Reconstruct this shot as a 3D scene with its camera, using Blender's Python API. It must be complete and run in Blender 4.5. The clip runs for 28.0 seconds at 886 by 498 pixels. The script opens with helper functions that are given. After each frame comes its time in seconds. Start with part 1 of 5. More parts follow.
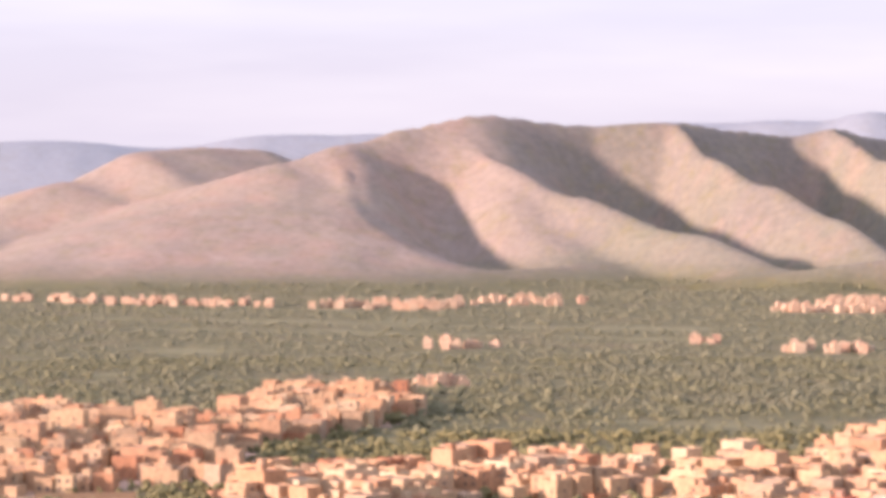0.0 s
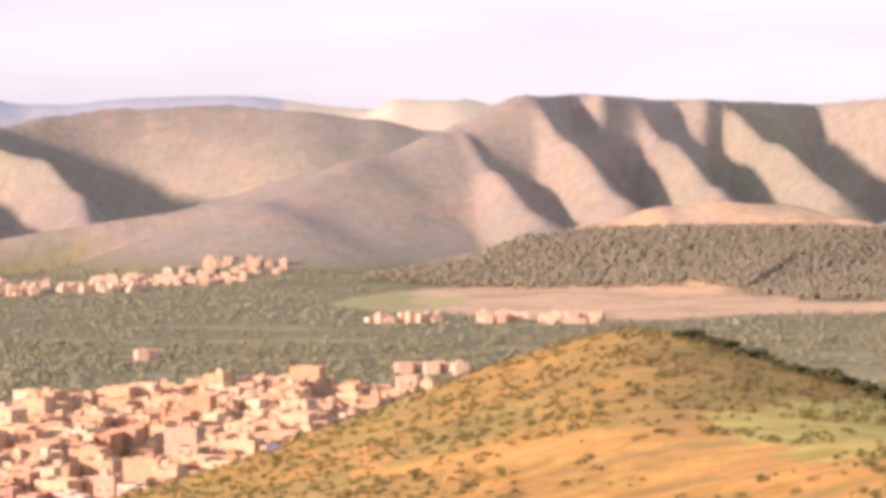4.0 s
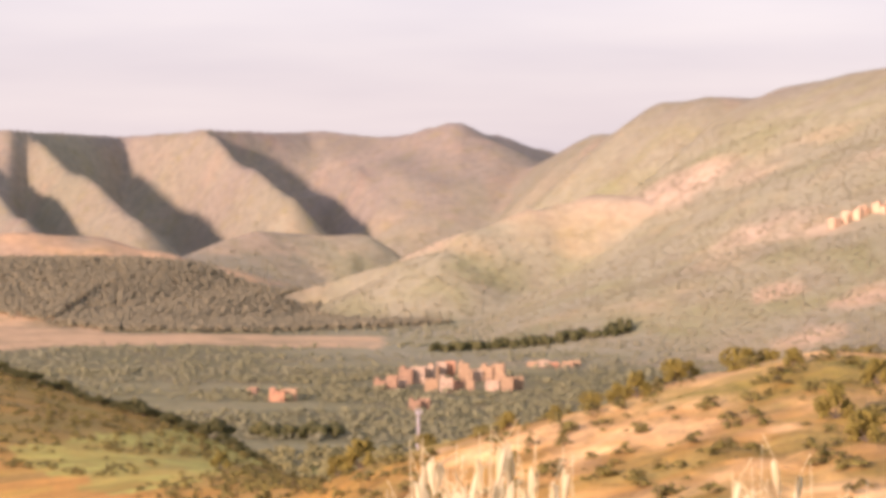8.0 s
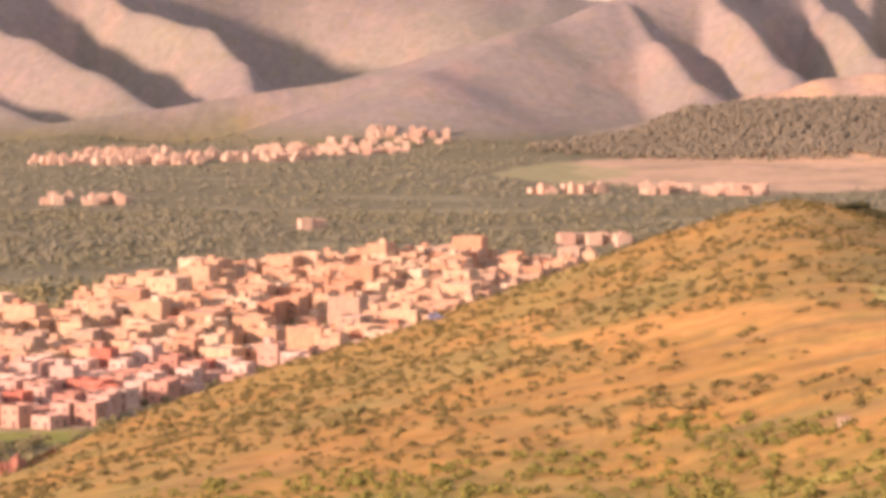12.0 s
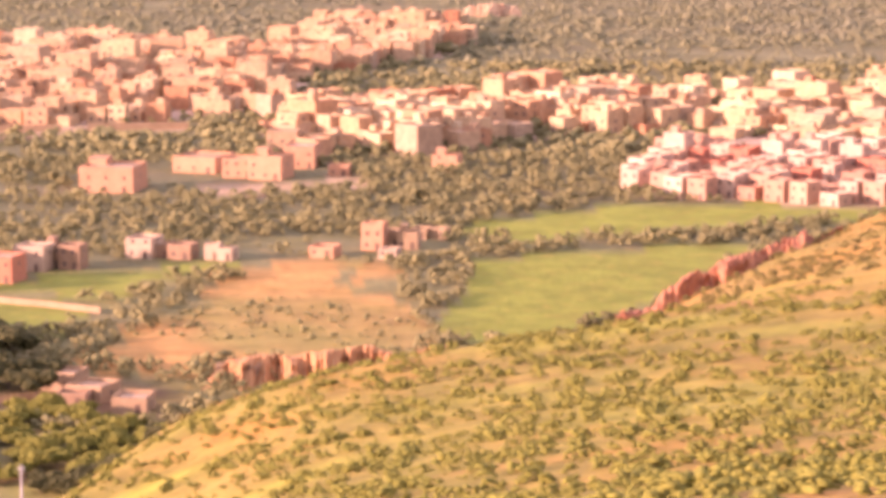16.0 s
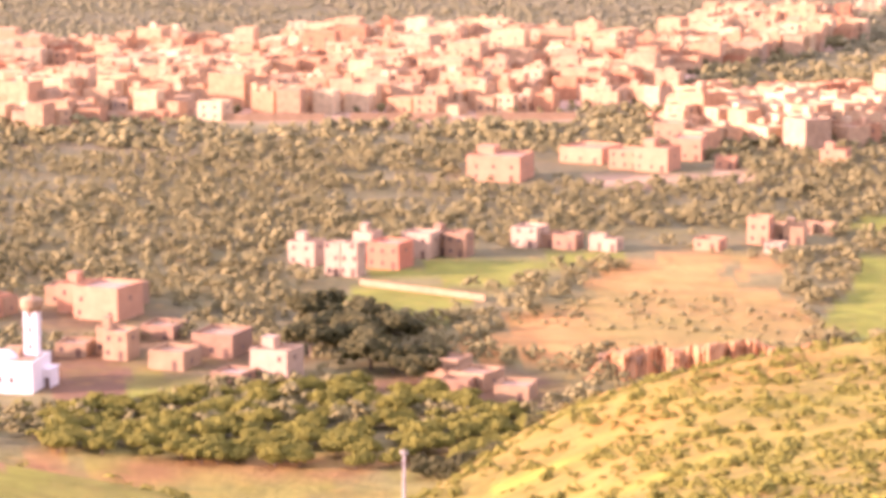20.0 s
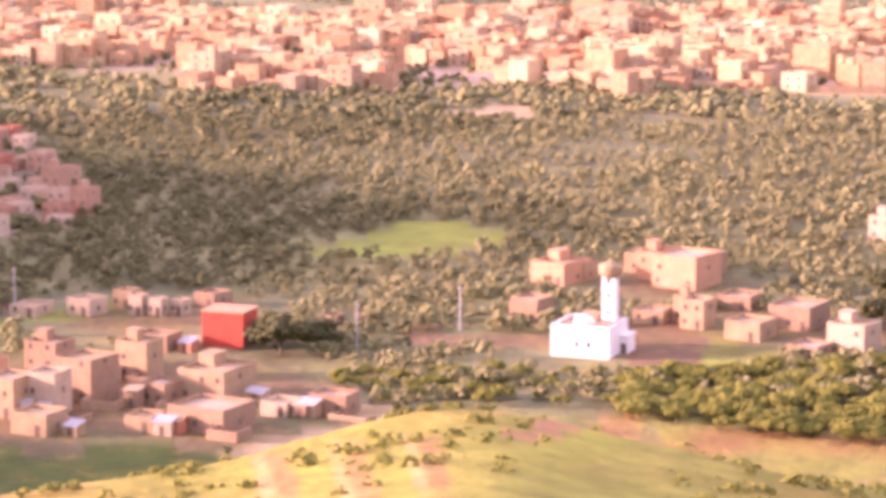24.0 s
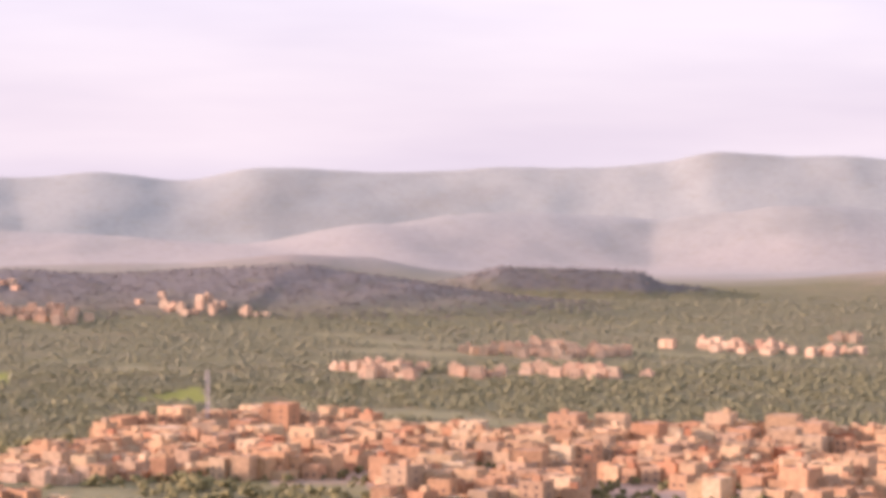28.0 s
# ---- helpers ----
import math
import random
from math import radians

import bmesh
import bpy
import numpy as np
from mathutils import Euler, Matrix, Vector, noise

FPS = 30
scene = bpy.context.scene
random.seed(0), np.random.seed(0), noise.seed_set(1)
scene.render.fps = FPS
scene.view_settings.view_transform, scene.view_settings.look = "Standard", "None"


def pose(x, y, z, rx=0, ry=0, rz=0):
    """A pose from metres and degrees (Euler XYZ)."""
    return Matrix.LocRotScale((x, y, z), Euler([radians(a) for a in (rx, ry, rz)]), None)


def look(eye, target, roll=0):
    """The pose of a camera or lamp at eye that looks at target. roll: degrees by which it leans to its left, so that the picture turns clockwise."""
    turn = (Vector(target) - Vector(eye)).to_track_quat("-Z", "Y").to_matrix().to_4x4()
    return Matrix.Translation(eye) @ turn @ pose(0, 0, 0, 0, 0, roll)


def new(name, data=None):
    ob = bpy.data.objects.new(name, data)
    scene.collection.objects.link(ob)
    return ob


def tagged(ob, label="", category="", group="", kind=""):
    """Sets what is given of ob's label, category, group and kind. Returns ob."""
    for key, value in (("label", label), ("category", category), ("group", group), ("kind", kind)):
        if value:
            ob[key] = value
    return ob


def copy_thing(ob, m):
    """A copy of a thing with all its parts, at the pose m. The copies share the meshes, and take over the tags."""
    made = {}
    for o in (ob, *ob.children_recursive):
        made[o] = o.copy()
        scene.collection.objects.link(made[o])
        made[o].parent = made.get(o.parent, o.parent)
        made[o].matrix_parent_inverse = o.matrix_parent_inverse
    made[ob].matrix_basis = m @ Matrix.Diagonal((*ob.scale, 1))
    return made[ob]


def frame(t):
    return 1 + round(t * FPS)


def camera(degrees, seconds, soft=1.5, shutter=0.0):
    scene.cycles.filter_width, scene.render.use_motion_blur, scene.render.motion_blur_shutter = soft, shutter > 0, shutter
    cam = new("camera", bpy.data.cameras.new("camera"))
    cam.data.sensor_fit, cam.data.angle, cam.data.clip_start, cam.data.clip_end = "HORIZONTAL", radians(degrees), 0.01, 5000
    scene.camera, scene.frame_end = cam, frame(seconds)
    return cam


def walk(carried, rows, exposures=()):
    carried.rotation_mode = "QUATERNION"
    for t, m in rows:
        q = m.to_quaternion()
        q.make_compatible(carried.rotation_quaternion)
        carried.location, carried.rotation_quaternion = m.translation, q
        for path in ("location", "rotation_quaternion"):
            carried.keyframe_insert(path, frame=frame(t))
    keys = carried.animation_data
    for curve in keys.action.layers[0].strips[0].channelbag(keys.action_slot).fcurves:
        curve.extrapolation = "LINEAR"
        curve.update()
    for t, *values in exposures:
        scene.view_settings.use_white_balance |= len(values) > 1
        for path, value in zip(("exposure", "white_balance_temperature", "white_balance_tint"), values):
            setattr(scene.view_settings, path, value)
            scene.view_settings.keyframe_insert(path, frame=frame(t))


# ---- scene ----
EYE_Z = 124.0
cam = camera(17.1, 28.0, soft=4.7)
# seconds, heading, tilt and lean in degrees; the camera turns on one spot
TURNS = [(0, -21.41, -1.50, -0.02), (0.5, -18.62, -1.65, 0.00), (1, -15.70, -1.90, -0.07), (1.5, -12.80, -2.14, 0.02), (2, -9.88, -2.15, 0.08), (4.5, -2.20, -1.86, -0.32),
         (5, -0.00, -1.83, -0.25), (5.5, 2.01, -1.76, -0.20), (6, 3.82, -1.60, -0.02), (6.5, 5.44, -1.37, 0.12), (7, 6.86, -1.25, 0.12), (7.5, 8.24, -1.23, 0.19),
         (8, 9.60, -1.26, 0.34), (8.5, 10.43, -1.34, 0.28), (9, 8.16, -1.52, 0.13), (9.5, 4.31, -1.82, 0.12), (10, 1.24, -2.24, 0.01), (10.5, -0.97, -2.73, -0.01),
         (11, -2.98, -3.25, -0.07), (11.5, -5.01, -3.81, -0.03), (12, -7.04, -4.39, -0.12), (12.5, -9.09, -4.96, -0.15), (13, -11.18, -5.55, -0.10), (13.5, -13.30, -6.20, -0.16),
         (15.5, -21.05, -8.51, -0.19), (16, -22.41, -8.68, -0.09), (16.5, -23.52, -8.70, 0.06), (17, -24.41, -8.69, 0.09), (17.5, -25.28, -8.67, 0.16), (18, -26.16, -8.64, 0.19),
         (18.5, -27.04, -8.63, 0.19), (19, -27.93, -8.63, 0.13), (19.5, -28.90, -8.70, 0.05), (20, -29.97, -8.84, -0.04), (20.5, -31.06, -9.00, -0.12), (22.5, -35.60, -9.54, -0.02),
         (23, -37.25, -9.66, 0.01), (23.5, -39.24, -9.68, -0.02), (24, -41.34, -9.41, -0.05), (24.5, -43.31, -8.84, -0.12), (25, -44.81, -8.14, -0.16), (25.5, -46.01, -7.42, -0.15),
         (26, -46.96, -6.53, -0.13), (26.5, -47.57, -5.36, -0.11), (27, -47.48, -3.99, 0.01), (27.5, -46.64, -2.61, 0.10), (28, -45.10, -1.34, 0.25)]


# seconds, stops, white balance and tint of the clip's camera
EXPOSURES = [(0, 1.16, 6010, 39), (5, 1.18, 6290, 40), (8, 0.86, 6490, 39), (10, 0.9, 6540, 42), (12, 0.98, 6800, 53), (13, 1.42, 6550, 49), (13.5, 1.44, 6600, 51), (16, 1.6, 7050, 64), (18, 1.8, 6850, 61), (20, 2.0, 6650, 61), (23, 2.0, 6550, 67), (25, 2.0, 6200, 64), (26, 2.03, 5800, 63), (27, 1.65, 5900, 53), (28, 1.13, 6200, 44)]


def aim(yaw, pitch, roll):
    a, e = radians(yaw), radians(pitch)
    d = Vector((math.sin(a) * math.cos(e), math.cos(a) * math.cos(e), math.sin(e)))
    eye = Vector((0, 0, EYE_Z))
    return look(eye, eye + d * 100, roll)


walk(cam, [(t, aim(y, p, r)) for t, y, p, r in TURNS], EXPOSURES)

# ---- light ----
SUN_AZ, SUN_EL = -132.0, 13.0
world = bpy.data.worlds.new("sky")
scene.world = world
world.use_nodes = True
wn, wl = world.node_tree.nodes, world.node_tree.links
sky = wn.new("ShaderNodeTexSky")
sky.sky_type, sky.sun_disc = "NISHITA", False
sky.sun_elevation, sky.sun_rotation = radians(SUN_EL), radians(SUN_AZ)
sky.air_density, sky.dust_density, sky.ozone_density = 1.0, 1.0, 1.0
wl.new(sky.outputs[0], wn["Background"].inputs[0])
wn["Background"].inputs[1].default_value = 0.15
# thin high cloud, lit by the low sun, over the whole sky
veil = wn.new("ShaderNodeBackground")
co_w = wn.new("ShaderNodeTexCoord")
map_w = wn.new("ShaderNodeMapping")
map_w.inputs["Scale"].default_value = (3.0, 3.0, 22.0)
nz_w = wn.new("ShaderNodeTexNoise")
nz_w.inputs["Scale"].default_value, nz_w.inputs["Detail"].default_value = 1.6, 4.0
cr_w = wn.new("ShaderNodeValToRGB")
cr_w.color_ramp.elements[0].position, cr_w.color_ramp.elements[0].color = 0.35, (0.588, 0.618, 0.632, 1)
cr_w.color_ramp.elements[1].position, cr_w.color_ramp.elements[1].color = 0.68, (0.725, 0.758, 0.715, 1)
mx_w = wn.new("ShaderNodeMixShader")
# the haze thins towards the zenith
sep_w = wn.new("ShaderNodeSeparateXYZ")
wl.new(co_w.outputs["Generated"], sep_w.inputs[0])
thin = wn.new("ShaderNodeMapRange")
thin.interpolation_type = "SMOOTHSTEP"
for k, v in ((1, 0.05), (2, 0.85), (3, 0.82), (4, 0.5)):
    thin.inputs[k].default_value = v
wl.new(sep_w.outputs["Z"], thin.inputs[0])
wl.new(thin.outputs[0], mx_w.inputs[0])
wl.new(co_w.outputs["Generated"], map_w.inputs[0])
wl.new(map_w.outputs[0], nz_w.inputs["Vector"])
wl.new(nz_w.outputs[0], cr_w.inputs[0])
wl.new(cr_w.outputs[0], veil.inputs[0])
# thin overcast is brightest overhead
lift = wn.new("ShaderNodeMapRange")
for k, v in ((1, 0.06), (2, 0.9), (3, 0.55), (4, 0.95)):
    lift.inputs[k].default_value = v
wl.new(sep_w.outputs["Z"], lift.inputs[0])
wl.new(lift.outputs[0], veil.inputs[1])
wl.new(wn["Background"].outputs[0], mx_w.inputs[1])
wl.new(veil.outputs[0], mx_w.inputs[2])
wl.new(mx_w.outputs[0], wn["World Output"].inputs[0])
sun = new("sun", bpy.data.lights.new("sun", "SUN"))
sun.data.energy, sun.data.angle, sun.data.color = 3.9, radians(4.0), (1.0, 0.78, 0.58)
sa, se = radians(SUN_AZ), radians(SUN_EL)
sun.matrix_basis = look((math.sin(sa) * math.cos(se) * 500, math.cos(sa) * math.cos(se) * 500, math.sin(se) * 500), (0, 0, 0))


# ---- materials ----
def material(name, rough=0.9):
    m = bpy.data.materials.new(name)
    m.use_nodes = True
    b = m.node_tree.nodes["Principled BSDF"]
    b.inputs["Roughness"].default_value = rough
    b.inputs["Specular IOR Level"].default_value = 0.2
    return m, m.node_tree.nodes, m.node_tree.links, b


def mix_node(nodes, links, a, b, fac, mode="MIX"):
    n = nodes.new("ShaderNodeMix")
    n.data_type, n.blend_type = "RGBA", mode
    for i, v in ((6, a), (7, b), (0, fac)):
        if isinstance(v, (tuple, float, int)):
            n.inputs[i].default_value = (*v, 1) if isinstance(v, tuple) else v
        else:
            links.new(v, n.inputs[i])
    return n.outputs[2]


def noise_node(nodes, links, scale, detail=4.0, space="Object", rough=0.6):
    tc = nodes.new("ShaderNodeTexCoord")
    n = nodes.new("ShaderNodeTexNoise")
    n.inputs["Scale"].default_value, n.inputs["Detail"].default_value, n.inputs["Roughness"].default_value = scale, detail, rough
    links.new(tc.outputs[space], n.inputs["Vector"])
    return n.outputs[0]


def ramp(nodes, links, src, lo, hi, a=0.0, b=1.0):
    n = nodes.new("ShaderNodeMapRange")
    for i, v in enumerate((lo, hi, a, b)):
        n.inputs[1 + i].default_value = v
    links.new(src, n.inputs[0])
    return n.outputs[0]


def bump(nodes, links, src, bsdf, strength, dist):
    n = nodes.new("ShaderNodeBump")
    n.inputs["Strength"].default_value, n.inputs["Distance"].default_value = strength, dist
    links.new(src, n.inputs["Height"])
    links.new(n.outputs[0], bsdf.inputs["Normal"])


def rough_material(name, colour_a, colour_b, scale, rough=0.9, bump_d=0.05, vary=0.0):
    """Two colours mixed by noise at two scales; vary: change from object to object."""
    m, n, l, b = material(name, rough)
    f = ramp(n, l, noise_node(n, l, scale), 0.3, 0.7)
    c = mix_node(n, l, colour_a, colour_b, f)
    g = ramp(n, l, noise_node(n, l, scale * 9, 2.0), 0.25, 0.75, 0.78, 1.18)
    hs = n.new("ShaderNodeHueSaturation")
    l.new(c, hs.inputs["Color"])
    if vary:
        oi = n.new("ShaderNodeObjectInfo")
        l.new(ramp(n, l, oi.outputs["Random"], 0, 1, 1 - vary, 1 + vary), hs.inputs["Saturation"])
        mu = n.new("ShaderNodeMath")
        mu.operation = "MULTIPLY"
        l.new(g, mu.inputs[0])
        l.new(ramp(n, l, oi.outputs["Random"], 0, 1, 1 + vary * 0.6, 1 - vary * 0.6), mu.inputs[1])
        g = mu.outputs[0]
    l.new(g, hs.inputs["Value"])
    l.new(hs.outputs[0], b.inputs["Base Color"])
    if bump_d:
        bump(n, l, noise_node(n, l, scale * 6), b, 0.6, bump_d)
    return m


def island_material(name, colours, rough=0.85, leaf=0.0):
    """Colour differs from piece to piece of one joined mesh."""
    m, n, l, b = material(name, rough)
    geo = n.new("ShaderNodeNewGeometry")
    r = n.new("ShaderNodeValToRGB")
    r.color_ramp.interpolation = "LINEAR"
    while len(r.color_ramp.elements) < len(colours):
        r.color_ramp.elements.new(0.5)
    for i, (e, c) in enumerate(zip(r.color_ramp.elements, colours)):
        e.position, e.color = i / (len(colours) - 1), (*c, 1)
    l.new(geo.outputs["Random Per Island"], r.inputs[0])
    g = ramp(n, l, noise_node(n, l, 0.5, 5.0), 0.3, 0.7, 0.75, 1.2)
    hs = n.new("ShaderNodeHueSaturation")
    l.new(r.outputs[0], hs.inputs["Color"])
    l.new(g, hs.inputs["Value"])
    l.new(hs.outputs[0], b.inputs["Base Color"])
    if leaf:
        tr, mx = n.new("ShaderNodeBsdfTranslucent"), n.new("ShaderNodeMixShader")
        l.new(hs.outputs[0], tr.inputs["Color"])
        mx.inputs[0].default_value = leaf
        l.new(b.outputs[0], mx.inputs[1])
        l.new(tr.outputs[0], mx.inputs[2])
        l.new(mx.outputs[0], n["Material Output"].inputs[0])
    return m


def random_material(name, colours, rough=0.9):
    """Colour differs from object to object."""
    m, n, l, b = material(name, rough)
    oi = n.new("ShaderNodeObjectInfo")
    r = n.new("ShaderNodeValToRGB")
    r.color_ramp.interpolation = "CONSTANT"
    while len(r.color_ramp.elements) < len(colours):
        r.color_ramp.elements.new(0.5)
    for i, (e, c) in enumerate(zip(r.color_ramp.elements, colours)):
        e.position, e.color = i / len(colours), (*c, 1)
    l.new(oi.outputs["Random"], r.inputs[0])
    g = ramp(n, l, noise_node(n, l, 0.35, 5.0), 0.3, 0.7, 0.82, 1.12)
    hs = n.new("ShaderNodeHueSaturation")
    l.new(r.outputs[0], hs.inputs["Color"])
    l.new(g, hs.inputs["Value"])
    l.new(hs.outputs[0], b.inputs["Base Color"])
    bump(n, l, noise_node(n, l, 3.0), b, 0.4, 0.05)
    return m


WALLS = [(0.472, 0.261, 0.137), (0.506, 0.324, 0.176), (0.54, 0.393, 0.225), (0.42, 0.192, 0.099), (0.56, 0.42, 0.243), (0.455, 0.241, 0.126), (0.6, 0.479, 0.297), (0.49, 0.292, 0.162), (0.4, 0.296, 0.191), (0.52, 0.352, 0.194)]
MIXED = [(0.55, 0.39, 0.28), (0.48, 0.275, 0.18), (0.46, 0.172, 0.105), (0.57, 0.43, 0.31), (0.50, 0.31, 0.205), (0.52, 0.35, 0.25), (0.42, 0.222, 0.145), (0.55, 0.40, 0.29), (0.47, 0.28, 0.185), (0.51, 0.33, 0.235)]
M_wall = random_material("render_wall", MIXED)
M_wall_far = island_material("render_wall_far", WALLS)
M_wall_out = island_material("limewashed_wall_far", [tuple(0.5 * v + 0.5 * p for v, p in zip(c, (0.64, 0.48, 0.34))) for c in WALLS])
M_roof = rough_material("roof_screed", (0.50, 0.355, 0.235), (0.40, 0.275, 0.185), 0.3, vary=0.2)
M_glass = rough_material("dark_pane", (0.09, 0.07, 0.07), (0.13, 0.10, 0.09), 1.0, rough=0.3, bump_d=0)
M_white = rough_material("whitewash", (0.82, 0.80, 0.78), (0.74, 0.72, 0.70), 0.4)
M_red = rough_material("red_render", (0.55, 0.10, 0.06), (0.46, 0.08, 0.05), 0.3)
M_leaf_near = island_material("olive_foliage", [(0.19, 0.179, 0.075), (0.218, 0.200, 0.085), (0.24, 0.217, 0.094), (0.203, 0.188, 0.08), (0.255, 0.229, 0.102)])
# two paler, greyer olive tones: distance haze put into the leaf colour
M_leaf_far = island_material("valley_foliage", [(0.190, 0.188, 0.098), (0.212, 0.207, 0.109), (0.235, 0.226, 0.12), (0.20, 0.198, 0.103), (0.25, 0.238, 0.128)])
M_leaf_haze = island_material("hazed_olive_foliage", [(0.190, 0.190, 0.112), (0.212, 0.210, 0.122), (0.236, 0.230, 0.134), (0.205, 0.204, 0.118)])
M_pine = island_material("pine_foliage", [(0.21, 0.192, 0.118), (0.23, 0.208, 0.128), (0.25, 0.223, 0.138)])
# western ridge trees: cloud shade and haze put into the leaf colour
M_ridge_shade = island_material("shaded_ridge_foliage", [(0.155, 0.143, 0.125), (0.170, 0.156, 0.136), (0.182, 0.167, 0.145)])
M_leaf_mid = island_material("hedge_foliage", [(0.12, 0.115, 0.048), (0.15, 0.14, 0.058), (0.175, 0.16, 0.066)])
M_leaf = island_material("scrub_foliage", [(0.145, 0.146, 0.028), (0.178, 0.172, 0.033), (0.215, 0.202, 0.039), (0.16, 0.158, 0.031)])
M_brush = island_material("dry_brush", [(0.11, 0.085, 0.026), (0.16, 0.132, 0.036), (0.20, 0.165, 0.042), (0.13, 0.115, 0.032), (0.09, 0.065, 0.026)])
M_shrub = island_material("olive_shrub_foliage", [(0.19, 0.155, 0.036), (0.23, 0.188, 0.043), (0.27, 0.218, 0.05), (0.16, 0.132, 0.032)])
M_hill_scrub = island_material("hill_scrub_foliage", [(0.15, 0.138, 0.10), (0.175, 0.158, 0.115), (0.20, 0.178, 0.128)])
M_slope = island_material("slope_foliage", [(0.265, 0.252, 0.160), (0.29, 0.272, 0.172), (0.315, 0.292, 0.185)])
M_leaf_dark = island_material("dark_foliage", [(0.05, 0.055, 0.02), (0.075, 0.075, 0.028), (0.10, 0.095, 0.035)])
M_cliff = rough_material("red_earth", (0.54, 0.25, 0.13), (0.25, 0.09, 0.05), 0.45, bump_d=0.6)
M_bank = rough_material("orange_earth", (0.58, 0.33, 0.15), (0.38, 0.18, 0.08), 0.45, bump_d=0.6)
M_metal = rough_material("galvanised_steel", (0.45, 0.42, 0.42), (0.36, 0.33, 0.33), 2.0, rough=0.5)
M_oat = island_material("dry_oats", [(0.76, 0.67, 0.42), (0.82, 0.74, 0.50), (0.68, 0.58, 0.33)], leaf=0.4)
M_door = rough_material("painted_door", (0.12, 0.08, 0.06), (0.18, 0.12, 0.09), 2.0, rough=0.5)
M_terra = rough_material("terracotta_render", (0.56, 0.24, 0.14), (0.48, 0.20, 0.12), 0.4)
M_lime = rough_material("lime_render", (0.52, 0.395, 0.275), (0.42, 0.315, 0.22), 0.4)
M_orange = rough_material("orange_render", (0.57, 0.32, 0.19), (0.48, 0.26, 0.15), 0.4)
M_cream = rough_material("cream_render", (0.43, 0.30, 0.18), (0.34, 0.23, 0.135), 0.4)
M_pink = rough_material("pink_render", (0.37, 0.245, 0.155), (0.29, 0.185, 0.115), 0.4)
M_bark = rough_material("bark", (0.12, 0.09, 0.07), (0.2, 0.16, 0.12), 3.0)

# ---- terrain ----
H = EYE_Z


def vnoise(x, y, seed=0):
    """Smooth value noise, -1 to 1, on arrays."""
    xi, yi = np.floor(x).astype(np.int64), np.floor(y).astype(np.int64)
    u, v = x - xi, y - yi
    u, v = u * u * (3 - 2 * u), v * v * (3 - 2 * v)

    def h(a, b):
        n = (a * 374761393 + b * 668265263 + seed * 982451653) & 0x7FFFFFFF
        n = ((n ^ (n >> 13)) * 1274126177) & 0x7FFFFFFF
        return ((n ^ (n >> 16)) & 0xFFFF) / 32767.5 - 1.0

    return (h(xi, yi) * (1 - u) + h(xi + 1, yi) * u) * (1 - v) + (h(xi, yi + 1) * (1 - u) + h(xi + 1, yi + 1) * u) * v


def fbm(x, y, size, octaves=4, seed=0):
    out, amp, f = 0.0, 1.0, 1.0 / size
    for i in range(octaves):
        out = out + amp * vnoise(x * f + 17.3 * i, y * f - 9.1 * i, seed + i)
        amp, f = amp * 0.5, f * 2.03
    return out / 1.9


def smax(a, b, k):
    h = np.clip(0.5 + 0.5 * (a - b) / k, 0, 1)
    return b * (1 - h) + a * h + k * h * (1 - h)


def polar(az, r):
    return r * math.sin(radians(az)), r * math.cos(radians(az))


def ridge(x, y, crest, front, back, power=1.25, ruffle=0.0, seed=0):
    """Height of a ridge over crest points (bearing, distance, elevation angle), falling to the plain over its widths."""
    pts = [(*polar(a, r), H + r * math.tan(radians(e)), r) for a, r, e in crest]
    best, zc, rc, al = np.full(x.shape, 1e9), np.zeros(x.shape), np.zeros(x.shape), np.zeros(x.shape)
    run = 0.0
    for (ax, ay, az_, ar), (bx, by, bz, br) in zip(pts, pts[1:]):
        dx, dy = bx - ax, by - ay
        ll = dx * dx + dy * dy
        s = np.clip(((x - ax) * dx + (y - ay) * dy) / ll, 0, 1)
        d = np.hypot(x - ax - s * dx, y - ay - s * dy)
        near = d < best
        ss = s * s * (3 - 2 * s)
        best = np.where(near, d, best)
        zc = np.where(near, az_ + (bz - az_) * ss, zc)
        rc = np.where(near, ar + (br - ar) * s, rc)
        al = np.where(near, run + s * math.sqrt(ll), al)
        run += math.sqrt(ll)
    if isinstance(front, tuple):
        front = np.interp(al / run, np.linspace(0, 1, len(front)), front)
    w = np.where(np.hypot(x, y) < rc, front, back)
    if ruffle:
        w = w * (1 + ruffle * fbm(x, y, 260, 3, seed))
    u = np.clip(1 - best / w, 0, 1)
    return zc * (0.6 * u ** power + 0.4 * u * u * (3 - 2 * u)) - 2.0 * (u <= 0)


def gully(x, y, crest, width, depth):
    """How much is worn away on the lee side of a spur."""
    pts = [polar(a, r) for a, r, e in crest]
    seg = [math.dist(p, q) for p, q in zip(pts, pts[1:])]
    best, side, al, run = np.full(x.shape, 1e9), np.zeros(x.shape), np.zeros(x.shape), 0.0
    for (ax, ay), (bx, by), ln in zip(pts, pts[1:], seg):
        dx, dy = (bx - ax) / ln, (by - ay) / ln
        t = np.clip((x - ax) * dx + (y - ay) * dy, 0, ln)
        d = np.hypot(x - ax - t * dx, y - ay - t * dy)
        near = d < best
        best = np.where(near, d, best)
        side = np.where(near, dx * (y - ay) - dy * (x - ax), side)
        al = np.where(near, run + t, al)
        run += ln
    f = np.clip(al / run, 0, 1)
    return depth * np.sin(np.pi * np.clip(f * 0.75 + 0.25, 0, 1)) ** 0.8 * np.exp(-((best / width - 1.0) / 0.55) ** 2) * (side > 0)


